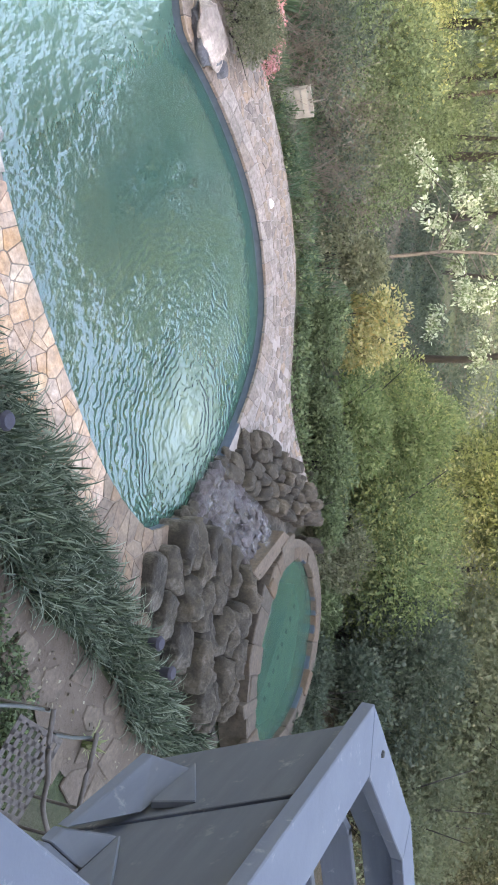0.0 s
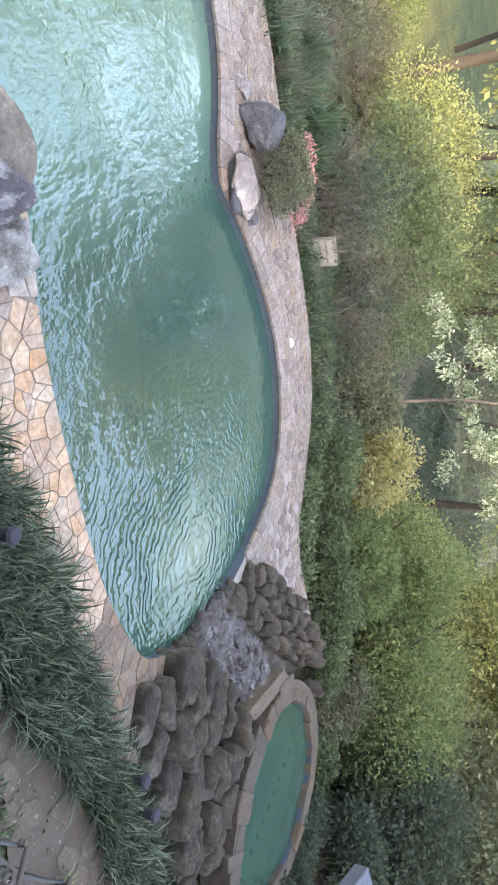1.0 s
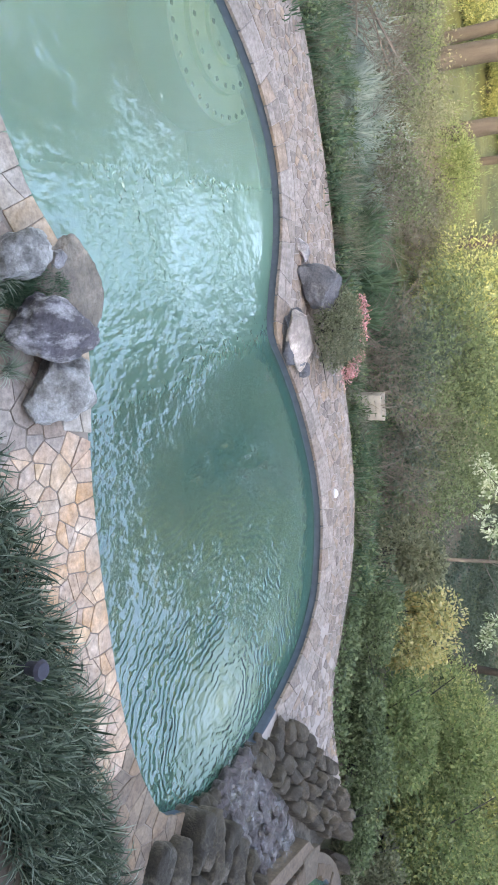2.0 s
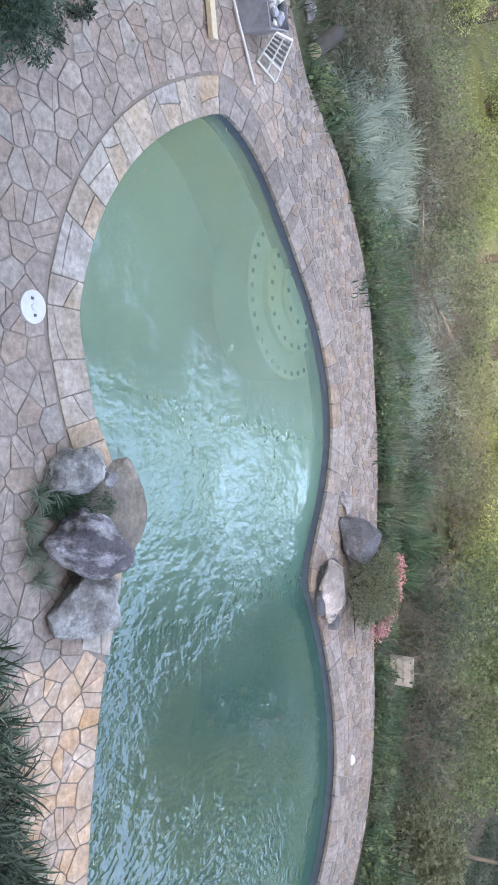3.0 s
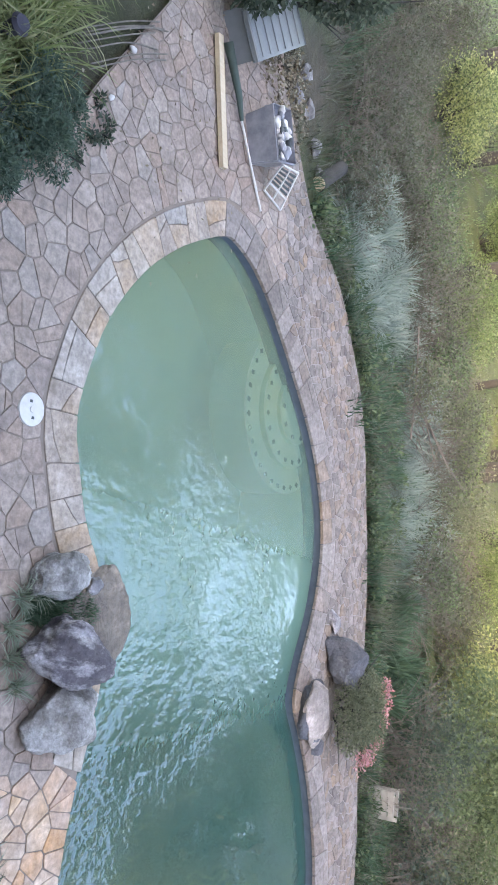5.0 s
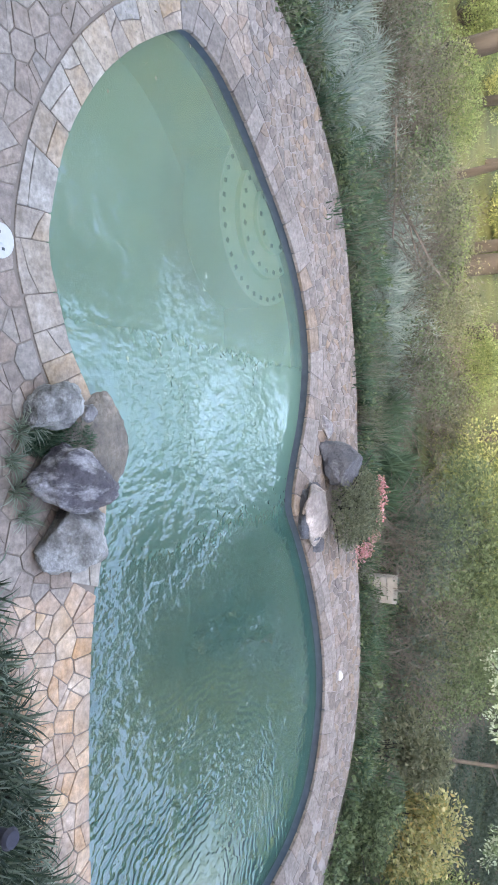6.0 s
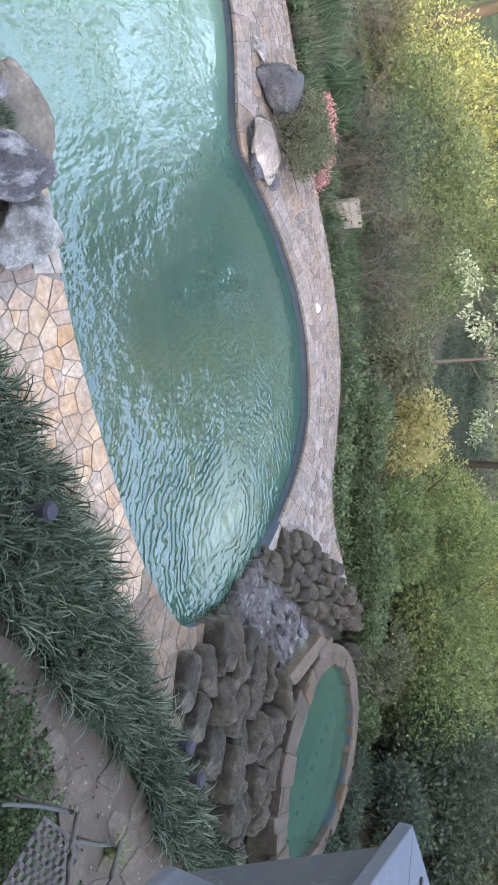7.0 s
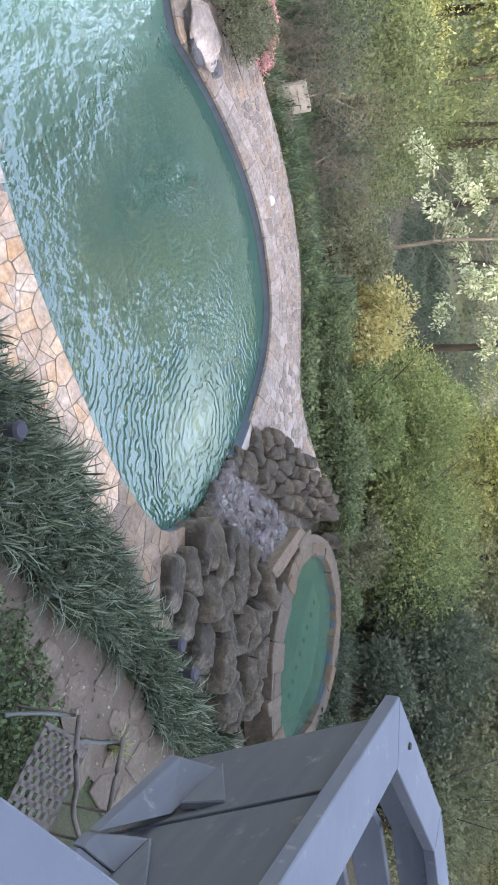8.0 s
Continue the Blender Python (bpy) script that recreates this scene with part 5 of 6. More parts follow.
for k in range(16):
    rn = random.Random(820 + k)
    az, d = radians(38 + 1.6 * k + rn.uniform(-1, 1)), rn.uniform(17, 25)
    x, y = d * math.sin(az), d * math.cos(az)
    shrub("shrub", (x, y, gz(x, y)), (1.9, 1.7, rn.uniform(1.2, 1.8)), 11000, 0.09, rn.choice([HAZETINT, OLIVE, SUNNY, GREEN]), 420 + k, "leafy bush in the woodland beyond the spa", group="woodland bushes", lumps=14)
for k, (x, y, s) in enumerate([(9.0, 10.5, 0.5), (9.9, 10.4, 0.6), (8.3, 11.0, 0.6), (10.9, 9.9, 0.6), (7.6, 11.3, 0.5), (11.05, 8.9, 0.5), (11.2, 8.2, 0.5), (11.15, 7.4, 0.45), (10.9, 6.7, 0.4), (11.9, 7.9, 0.6), (12.2, 7.0, 0.6)]):
    shrub("shrub", (x, y, gz(x, y) + 0.02), (0.8 * s / 0.5, 0.5, s * 0.8), 3600, 0.07, (GREEN, OLIVE, GREEN, GREEN, GREEN)[k] if k < 5 else DARKGREEN, 440 + k, "green ivy mound spilling beside the spa", group="ivy mounds")

# lawn beyond the trees
LAWN = plain_mat("lawn", (0.028, 0.044, 0.013), (0.075, 0.092, 0.028), 1.2, 0.95, strength=0.8, dist=0.04)
V = [(x, y, gz(x, y) + 0.12) for y in np.arange(18, 62, 1.5) for x in np.arange(-50, 9, 1.5)]
w = len(np.arange(-50, 9, 1.5))
F = [(j * w + i, j * w + i + 1, (j + 1) * w + i + 1, (j + 1) * w + i) for j in range(len(V) // w - 1) for i in range(w - 1) if V[j * w + i][0] < 0.2 * V[j * w + i][1]]
tagged(new("lawn", mesh_from("lawn", V, F, LAWN, True)), "sunlit yellow-green lawn beyond the trees", "lawn", kind="structure")


field("lawn_grass", [p for p in scatter([(-22, 19.5), (3.6, 19.5), (5.4, 28), (7.5, 40), (-28, 40)], 1500, 75) if p[0] < 0.2 * p[1]], 12, 0.3, 0.34, 0.022, BRIGHT, 76, "long sunlit grass over the lawn", "grass", 0.9, 0.6)
# dark leaves added over the hollow's ground to stand in for its shade
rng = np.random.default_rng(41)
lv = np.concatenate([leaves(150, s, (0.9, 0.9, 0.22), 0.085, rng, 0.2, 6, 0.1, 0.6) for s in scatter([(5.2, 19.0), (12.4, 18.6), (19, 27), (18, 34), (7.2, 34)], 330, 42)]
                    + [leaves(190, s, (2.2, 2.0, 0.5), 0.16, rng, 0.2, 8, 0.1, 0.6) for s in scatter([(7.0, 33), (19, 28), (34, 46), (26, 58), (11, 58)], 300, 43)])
tagged(new("hollow_shade_leaves", quads_mesh("hollow_shade_leaves", lv, 4, [(0, 1, 2, 3)], DARKGREEN)), "dark green leaves laid in the hollow to stand in for its shade", "ground cover", kind="stuff")


def tree(at, height, radius, crown, n, leaf, material, seed, label, low=0.66, limbs=14, lean=0.18):
    rng = np.random.default_rng(seed)
    ob = thing("tree", label, "tree", at, "trees beyond the bank")
    pts = [(0, 0, -0.3)]
    for k in range(1, 7):
        pts.append((pts[-1][0] + rng.normal() * lean, pts[-1][1] + rng.normal() * lean, height * 0.85 * k / 6))
    part("trunk", twigs([(pts, 1.0, 0.35)], radius, BARK, "trunk", 9), ob)
    for _ in range(limbs):
        k = rng.integers(3, 7)
        a = np.array(pts[k])
        e = a + np.array((rng.normal() * crown[0] * 0.6, rng.normal() * crown[1] * 0.6, rng.uniform(0.05, 0.25) * height))
        part("limb", twigs([([tuple(a), tuple((a + e) / 2 + rng.normal(size=3) * 0.2), tuple(e)], 0.26, 0.06)], radius, BARK, "limb", 5), ob)
    part("crown", quads_mesh("crown", leaves(n, (0, 0, height * low), crown, leaf, rng, 0.3, 22), 4, [(0, 1, 2, 3)], material), ob)
    return ob


for i in range(20):
    rn = random.Random(100 + i)
    az = radians(-36 + i * 4.7 + rn.uniform(-1.5, 1.5))
    d = rn.uniform(20, 40)
    deg = math.degrees(az)
    hgt = rn.uniform(16, 19) * d / 26 if 10 < deg < 28 else rn.uniform(10.5, 12.5) * d / 26 if 10 < deg < 58 else rn.uniform(20, 24) * d / 26 if deg < -5 else rn.uniform(5, 7) * d / 28
    x, y = d * math.sin(az), d * math.cos(az)
    tree((x, y, gz(x, y)), hgt, rn.uniform(0.09, 0.2), (3.9, 3.6, hgt * 0.42), 9500, 0.26, rn.choice([HAZETINT, OLIVE, SUNNY]), i, "tall leafy tree beyond the bank", limbs=8)


# the trunks that stand on the lawn's edge
for k, (x, y, r) in enumerate([(-9.1, 21.0, 0.30), (-4.55, 25.0, 0.33), (-2.5, 25.0, 0.27), (-14.9, 20.1, 0.32), (-6.9, 24.0, 0.13), (-11.6, 24.5, 0.16), (0.6, 27.5, 0.22), (2.9, 24.6, 0.12), (-8.4, 28.0, 0.2), (4.4, 29.5, 0.2)]):
    tree((x, y, gz(x, y)), 15 if x < -8 or 2 < x < 3.5 else 10.5, r, (2.6, 2.6, 3.0), 6500, 0.2, (OLIVE, HAZETINT, GREEN)[k % 3], 950 + k, "tall grey-trunked tree at the edge of the lawn", low=0.78, limbs=8, lean=0.1)


def pale_tree():
    """A slender tree with a bare stem and drooping sprays of pale leaves."""
    rng = np.random.default_rng(77)
    ob = thing("tree", "slender tree with drooping sprays of pale whitish leaves", "tree", (7.6, 18.3, gz(7.6, 18.3)))
    part("trunk", twigs([([(0, 0, -0.2), (0.04, 0.02, 1.2), (-0.03, 0.05, 2.4), (0.05, 0.0, 3.6), (0.1, 0.1, 5.0)], 1.0, 0.4)], 0.06, PALEBARK, "trunk", 8), ob)
    sprays = []
    for k in range(14):
        z = rng.uniform(1.9, 3.7)
        an = rng.uniform(0, 2 * math.pi)
        l = rng.uniform(0.8, 2.3)
        e = np.array((l * math.cos(an) * 1.2, l * math.sin(an) * 0.8, z + rng.uniform(-0.7, 0.4)))
        m = np.array((e[0] * 0.5, e[1] * 0.5, z + 0.25))
        part("limb", twigs([([(0.02, 0.02, z - 0.15), tuple(m), tuple(e)], 0.2, 0.08)], 0.07, PALEBARK, "limb", 5), ob)
        for s in (0.55, 0.8, 1.0):
            c = m + (e - m) * s
            sprays.append(leaves(95, c, (0.34, 0.30, 0.34), 0.10, rng, 0.1, 5, 0.8, 0.55))
    part("crown", quads_mesh("crown", np.concatenate(sprays), 4, [(0, 1, 2, 3)], PALELEAF), ob)


PALEBARK = plain_mat("pale_bark", (0.08, 0.075, 0.07), (0.14, 0.13, 0.12), 6, 0.85, strength=0.4)
pale_tree()



# far woods that close the view
rng = np.random.default_rng(66)
woods = []
for k in range(110):
    az = radians(rng.uniform(2, 64))
    d = rng.uniform(36, 60)
    x, y = d * math.sin(az), d * math.cos(az)
    woods.append(leaves(900, (x, y, -2.0 + rng.uniform(0.5, 4.5)), (3.4, 3.0, 2.8), 0.19, rng, 0.2, 9))
tagged(new("far_woods", quads_mesh("far_woods", np.concatenate(woods), 4, [(0, 1, 2, 3)], HAZETINT)), "green wood edge in the distance, haze put into its leaf colour", "woods", kind="stuff")
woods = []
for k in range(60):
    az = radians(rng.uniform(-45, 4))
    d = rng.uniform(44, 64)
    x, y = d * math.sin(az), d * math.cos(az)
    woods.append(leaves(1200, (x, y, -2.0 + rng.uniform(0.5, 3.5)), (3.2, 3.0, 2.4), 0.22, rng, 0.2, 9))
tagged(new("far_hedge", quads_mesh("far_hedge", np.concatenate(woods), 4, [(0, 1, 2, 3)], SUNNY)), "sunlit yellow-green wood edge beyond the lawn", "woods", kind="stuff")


# trees beyond the spa, then unseen ones added at the sides to cut sky light
for i, (x, y, h) in enumerate([(17, 13, 6.0), (14.5, 17.5, 6.5), (20, 16.5, 7), (20.5, 12.5, 6.2), (5.4, 23.5, 12), (7.0, 24.5, 12)]):
    tree((x, y, gz(x, y)), h, 0.08, (3.6, 3.6, h * 0.40), 26000, 0.11, (HAZETINT, SUNNY, HAZETINT, OLIVE, GREEN, GREEN)[i], 860 + i, "leafy tree beyond the spa and bank", low=0.45, limbs=6)
for i, (x, y, h) in enumerate([(-15, 1, 13), (-17, 7, 15), (-14, -4, 14), (-20, 14, 13), (27, 5, 13), (21, 9, 9)]):
    tree((x, y, -0.1), h, 0.3, (4.5, 4.5, h * 0.42), 5000, 0.5, GREEN, 900 + i, "tall leafy tree added out of view at the side to block sky", limbs=6)
# ---- small things ----
WHITEPLASTIC = plain_mat("white_plastic", (0.40, 0.39, 0.385), (0.50, 0.49, 0.48), 12, 0.45, strength=0.08)
DARKDOT = plain_mat("dark_tile_dot", (0.03, 0.04, 0.045), (0.05, 0.06, 0.065), 12, 0.5)
IRON = plain_mat("brown_metal", (0.075, 0.064, 0.060), (0.12, 0.104, 0.098), 14, 0.65, 0.0, 0.2)
LAMPBODY = plain_mat("dark_lamp_body", (0.018, 0.017, 0.026), (0.034, 0.032, 0.05), 14, 0.85)
TIMBER = plain_mat("pale_timber", (0.42, 0.34, 0.24), (0.52, 0.43, 0.32), 4, 0.75, stretch=(6, 1, 6))
BIN = plain_mat("grey_blue_plastic", (0.13, 0.14, 0.17), (0.29, 0.30, 0.34), 5, 0.3)
IRON.node_tree.nodes["Principled BSDF"].inputs["Specular IOR Level"].default_value = 0.15
GREYBOX = plain_mat("grey_plastic", (0.13, 0.145, 0.15), (0.18, 0.19, 0.20), 5, 0.5)


def disc(bm, at, r, h, seg=28, taper=1.0):
    m = Matrix.Translation(at)
    return bmesh.ops.create_cone(bm, cap_ends=True, segments=seg, radius1=r, radius2=r * taper, depth=h, matrix=m)


def lid():
    ob = thing("skimmer_lid", "round white plastic skimmer lid set in the paving", "lid", (-1.28, 4.5, 0.0))
    bm = bmesh.new()
    disc(bm, (0, 0, 0.006), 0.133, 0.02, 36, 0.97)
    part("disc", bm_mesh("disc", bm, WHITEPLASTIC), ob)
    bm = bmesh.new()
    bmesh.ops.create_circle(bm, segments=24, radius=0.028, matrix=Matrix.Translation((0, 0, 0.018)))
    ring = bm_mesh("ring", bm, WHITEPLASTIC)
    bm = bmesh.new()
    r = bmesh.ops.create_cone(bm, cap_ends=True, segments=20, radius1=0.026, radius2=0.022, depth=0.008, matrix=Matrix.Translation((0, 0, 0.019)))
    part("knob", bm_mesh("knob", bm, WHITEPLASTIC), ob)
    for a in (78, 258):
        bm = bmesh.new()
        bmesh.ops.create_cube(bm, size=1, matrix=Matrix.Translation((0.065 * math.cos(radians(a - 60)), 0.065 * math.sin(radians(a - 60)), 0.016)) @ Matrix.Diagonal((0.022, 0.026, 0.006, 1)))
        part("finger_hole", bm_mesh("finger_hole", bm, DARKDOT), ob, "dark finger hole")


lid()


def ledge_steps():
    """Half-round steps of the shallow end, marked with dark tiles."""
    ob = thing("pool_steps", "half-round submerged pool steps marked with dark tiles", "steps", (-2.42, 9.13, 0))
    face = math.radians(-50)
    ax, ay = Vector((math.cos(face + math.pi / 2), math.sin(face + math.pi / 2), 0)), Vector((math.cos(face), math.sin(face), 0))
    for r, top in ((0.42, -0.158), (0.715, -0.22), (1.04, -0.30)):
        n = 32
        rim = [ax * (r * math.cos(math.pi * i / n)) + ay * (r * math.sin(math.pi * i / n)) for i in range(n + 1)]
        V = [(p.x, p.y, top) for p in rim] + [(p.x * 1.01, p.y * 1.01, top - 0.012) for p in rim] + [(p.x * 1.02, p.y * 1.02, top - 0.5) for p in rim] + [(-ay.x * 0.3, -ay.y * 0.3, top)]
        F = [(i, i + 1, n + 2 + i, n + 1 + i) for i in range(n)] + [(i + 1, i, 3 * n + 3) for i in range(n)]
        st = part("step", mesh_from("step", V, F, STEPSTONE), ob)
        part("riser", mesh_from("riser", V[n + 1:3 * n + 3], [(i, i + 1, n + 2 + i, n + 1 + i) for i in range(n)], PLASTER), st)
        m = int(math.pi * (r - 0.07) / 0.19)
        for j in range(m):
            an = math.pi * (0.08 + 0.84 * j / (m - 1))
            p = ax * ((r - 0.07) * math.cos(an)) + ay * ((r - 0.07) * math.sin(an))
            bm = bmesh.new()
            bmesh.ops.create_cube(bm, size=1, matrix=Matrix.Translation((p.x, p.y, top + 0.004)) @ Matrix.Rotation(an + face, 4, "Z") @ Matrix.Diagonal((0.05, 0.05, 0.012, 1)))
            part("tile", bm_mesh("tile", bm, DARKDOT), st)


STEPSTONE = plain_mat("step_plaster", (0.60, 0.58, 0.48), (0.76, 0.73, 0.62), 4, 0.7)
ledge_steps()

# dark tiles along the spa bench
bench = thing("spa_bench", "submerged spa bench marked with a row of dark tiles", "bench", (0, 0, 0))
BT = SPA_Z - 0.12
part("seat", plate("seat", [(9.1, 8.8, BT), (9.22, 8.5, BT), (9.45, 7.7, BT), (9.56, 7.2, BT), (9.6, 6.62, BT), (10.0, 6.78, BT), (10.32, 7.2, BT), (10.36, 7.9, BT), (10.08, 8.4, BT), (9.7, 8.78, BT)], Vector((0, 0, -0.5)), PLASTER), bench)
for j in range(8):
    t = j / 7
    bm = bmesh.new()
    bmesh.ops.create_cube(bm, size=1, matrix=Matrix.Translation((9.42 + 0.36 * t, 8.62 - 1.55 * t, BT + 0.006)) @ Matrix.Rotation(0.25, 4, "Z") @ Matrix.Diagonal((0.07, 0.06, 0.012, 1)))
    part("tile", bm_mesh("tile", bm, DARKDOT), bench)


def path_lamp(at, k):
    ob = thing("path_lamp", "small dark path lamp standing in the border grass", "lamp", at, "path lamps")
    bm = bmesh.new()
    disc(bm, (0, 0, 0.12), 0.012, 0.28, 8)
    part("stake", bm_mesh("stake", bm, LAMPBODY), ob)
    bm = bmesh.new()
    disc(bm, (0, 0, 0.31), 0.055, 0.12, 20, 1.15)
    part("body", bm_mesh("body", bm, LAMPBODY), ob)
    bm = bmesh.new()
    disc(bm, (0, 0, 0.385), 0.085, 0.03, 24, 0.75)
    part("cap", bm_mesh("cap", bm, LAMPBODY), ob)


for k, p in enumerate([(3.02, 4.25, 0.0), (6.5, 5.14, -0.05), (7.0, 5.16, -0.05), (-3.85, 3.55, -0.05)]):
    path_lamp(p, k)


def tube(name, pts, r, material, sides=7):
    return twigs([([tuple(p) for p in spline(pts, 0.05)], 1.0, 1.0)], r, material, name, sides)


def lattice_chair():
    """A metal patio chair: curved arms and a back pierced with square holes."""
    ob = thing("patio_chair", "brown metal patio chair with a pierced lattice back", "chair", (0, 0, 0))
    a, b = Vector((4.92, 2.96, 0.62)), Vector((5.52, 3.19, 0.62))
    u = (b - a)
    dn = Vector((0.32, -0.52, -0.18))
    nx, ny = 6, 7
    nrm = u.cross(dn).normalized() * 0.006
    at = lambda s, t: a + u * s + dn * t * 1.25
    for i in range(nx + 1):
        s = i / nx
        part("slat", plate("slat", [at(s - 0.045, 0), at(s + 0.045, 0), at(s + 0.045, 1), at(s - 0.045, 1)], nrm, IRON), ob)
    for j in range(ny + 1):
        t = j / ny
        part("slat", plate("slat", [at(-0.045, t - 0.032), at(1.045, t - 0.032), at(1.045, t + 0.032), at(-0.045, t + 0.032)], nrm * 1.6, IRON), ob)
    part("arm", tube("arm", [(5.10, 3.21, 0.70), (5.30, 2.98, 0.72), (5.50, 2.86, 0.72), (5.78, 2.74, 0.64), (6.25, 2.72, 0.55)], 0.023, IRON), ob)
    part("arm", tube("arm", [(5.86, 3.55, 0.66), (5.93, 3.40, 0.68), (6.05, 3.26, 0.66), (6.32, 3.10, 0.58)], 0.023, IRON), ob)
    part("rail", tube("rail", [(4.46, 2.70, 0.6), (4.8, 2.98, 0.61), (5.18, 3.24, 0.62)], 0.016, DARKDOT), ob)
    part("rail", tube("rail", [(5.45, 3.2, 0.58), (5.7, 3.36, 0.58), (5.9, 3.52, 0.6)], 0.016, DARKDOT), ob)
    for x, y in ((5.1, 3.2), (5.9, 3.5), (6.2, 2.75), (6.34, 3.1)):
        part("leg", tube("leg", [(x, y, 0.66), (x + 0.02, y, 0.3), (x, y, -0.07)], 0.016, IRON), ob)


lattice_chair()

# dirt path with sunken stones
path = np.array([(3.3, 3.0), (3.9, 3.72), (4.5, 3.98), (5.1, 4.12), (5.7, 4.38), (6.5, 4.58), (7.5, 4.62), (8.5, 4.9), (8.7, 4.4), (7.7, 3.9), (6.9, 3.6), (6.1, 3.55), (5.6, 3.68), (5.0, 3.82), (4.5, 3.6), (3.9, 2.9)])
tagged(new("dirt_path", fill_mesh("dirt_path", spline(path, 0.1, True), lambda x, y: -0.045 + 0.012 * noise.noise(Vector((x * 4, y * 4, 1))), SOIL)), "brown trodden dirt path", "path", kind="structure")
stones = thing("path_stones", "sunken brown flagstones in the dirt path", "paving", kind="structure")
rn = random.Random(44)
sites = np.array(scatter(path, 60, 45, 0, 0.28))[:, :2]
for c, poly in zip(sites, cells(sites, 0.3)):
    if len(poly) > 2 and rn.random() < 0.55:
        p = np.array(poly)
        p = c + (p - c) * rn.uniform(0.8, 1.0)
        o = part("stone", slab_mesh("stone", list(p), 0.03, PATHSTONE, 0.008, 0.015, rn, 0.0), stones)
        o.location.z = -0.032
lv = leaves(420, (5.9, 4.1, -0.03), (2.6, 0.9, 0.03), 0.05, np.random.default_rng(3), 0.0, 30, 0.0, 0.6)
lv[:, :, 2] = np.clip(lv[:, :, 2], -0.05, -0.015)
tagged(new("fallen_leaves", quads_mesh("fallen_leaves", lv, 4, [(0, 1, 2, 3)], LITTER)), "scattered dry leaves on the path", "leaves", kind="stuff")

# ---- west end: clutter by the shed, planting at the near corner ----


def storage_box():
    ob = thing("storage_box", "grey ribbed plastic storage box under the trees", "box", (-6.3, 6.98, -0.16))
    ob.rotation_euler.z = radians(132)
    part("body", board_mesh("body", (-0.6, 0, 0.2), (0.6, 0, 0.2), 0.5, 0.4, GREYBOX, bevel=0.02), ob)
    top = part("lid", board_mesh("lid", (-0.64, 0, 0.43), (0.64, 0, 0.43), 0.56, 0.05, GREYBOX, bevel=0.015), ob)
    for k in range(6):
        part("rib", board_mesh("rib", (-0.5 + 0.2 * k, -0.26, 0.462), (-0.5 + 0.2 * k, 0.26, 0.462), 0.05, 0.018, GREYBOX, bevel=0.006), top)
    part("corner_flap", plate("corner_flap", [(-0.2, 0.30, 0.40), (0.12, 0.36, 0.46), (-0.02, 0.52, 0.42)], Vector((0, 0, 0.01)), WHITEPLASTIC), ob, "torn white plastic flap")


storage_box()
tagged(new("timber_plank", board_mesh("timber_plank", (-4.42, 6.62, 0.05), (-5.75, 6.27, 0.05), 0.09, 0.05, TIMBER)), "pale sawn timber plank lying on the paving", "plank")
tagged(new("white_pole", tube("white_pole", [(-4.34, 7.47, 0.03), (-4.7, 7.18, 0.04), (-5.12, 6.83, 0.06)], 0.014, WHITEPLASTIC, 8)), "thin white pole lying on the paving", "pole")
tagged(new("folded_umbrella", twigs([([(-5.1, 6.85, 0.06), (-5.3, 6.68, 0.1), (-5.7, 6.35, 0.12)], 0.6, 1.4)], 0.04, LILYCLOTH, "folded_umbrella", 8)), "dark green folded umbrella lying on the paving", "umbrella")


def plastic_bin():
    ob = thing("plastic_bin", "grey-blue translucent plastic bin heaped with white odds and ends", "bin", (-5.1, 7.26, -0.02))
    ob.rotation_euler.z = radians(22)
    bm = bmesh.new()
    r = bmesh.ops.create_cube(bm, size=1, matrix=Matrix.Translation((0, 0, 0.2)) @ Matrix.Diagonal((0.62, 0.42, 0.4, 1)))
    for v in bm.verts:
        if v.co.z < 0.1:
            v.co.x *= 0.86
            v.co.y *= 0.86
    top = max(bm.faces, key=lambda f: f.calc_center_median().z)
    ins = bmesh.ops.inset_individual(bm, faces=[top], thickness=0.03)
    for v in top.verts:
        v.co.z -= 0.12
    bmesh.ops.bevel(bm, geom=[e for e in bm.edges if e.calc_length() > 0.2], offset=0.015, segments=2, affect="EDGES")
    part("tub", bm_mesh("tub", bm, BIN), ob)
    rn = random.Random(6)
    for k in range(22):
        size = (rn.uniform(0.04, 0.10), rn.uniform(0.03, 0.07), rn.uniform(0.03, 0.06))
        part("scrap", rock_mesh("scrap", size, k, (WHITEPLASTIC, BIN, WHITEPLASTIC, DARKDOT)[k % 4], 2, 0.5), ob, ("crumpled white scrap", "grey plastic scrap", "crumpled white scrap", "dark scrap")[k % 4]).location = (rn.uniform(-0.25, 0.25), rn.uniform(-0.15, 0.15), 0.34 + rn.uniform(0, 0.08))


plastic_bin()


def folding_frame():
    """A folded metal frame, its slots filled with dark strips, that leans on the bin."""
    ob = thing("folding_frame", "white folding metal frame with dark slots leaning on the bin", "frame", (0, 0, 0))
    a, b, c, d = Vector((-4.62, 7.5, 0.03)), Vector((-4.56, 7.9, 0.03)), Vector((-4.85, 7.66, 0.36)), Vector((-4.76, 7.3, 0.36))
    for p, q in ((a, b), (b, c), (c, d), (d, a), ((a + b) / 2, (c + d) / 2), (a * 0.7 + d * 0.3, b * 0.7 + c * 0.3)):
        part("bar", tube("bar", [tuple(p), tuple((p + q) / 2), tuple(q)], 0.013, WHITEPLASTIC, 7), ob)
    for k in range(5):
        s, e = 0.36 + 0.12 * k, 0.43 + 0.12 * k
        part("slot_fill", plate("slot_fill", [a.lerp(d, s), b.lerp(c, s), b.lerp(c, e), a.lerp(d, e)], Vector((0, 0, 0.006)), DARKDOT), ob, "dark strip filling a slot of the frame")


folding_frame()


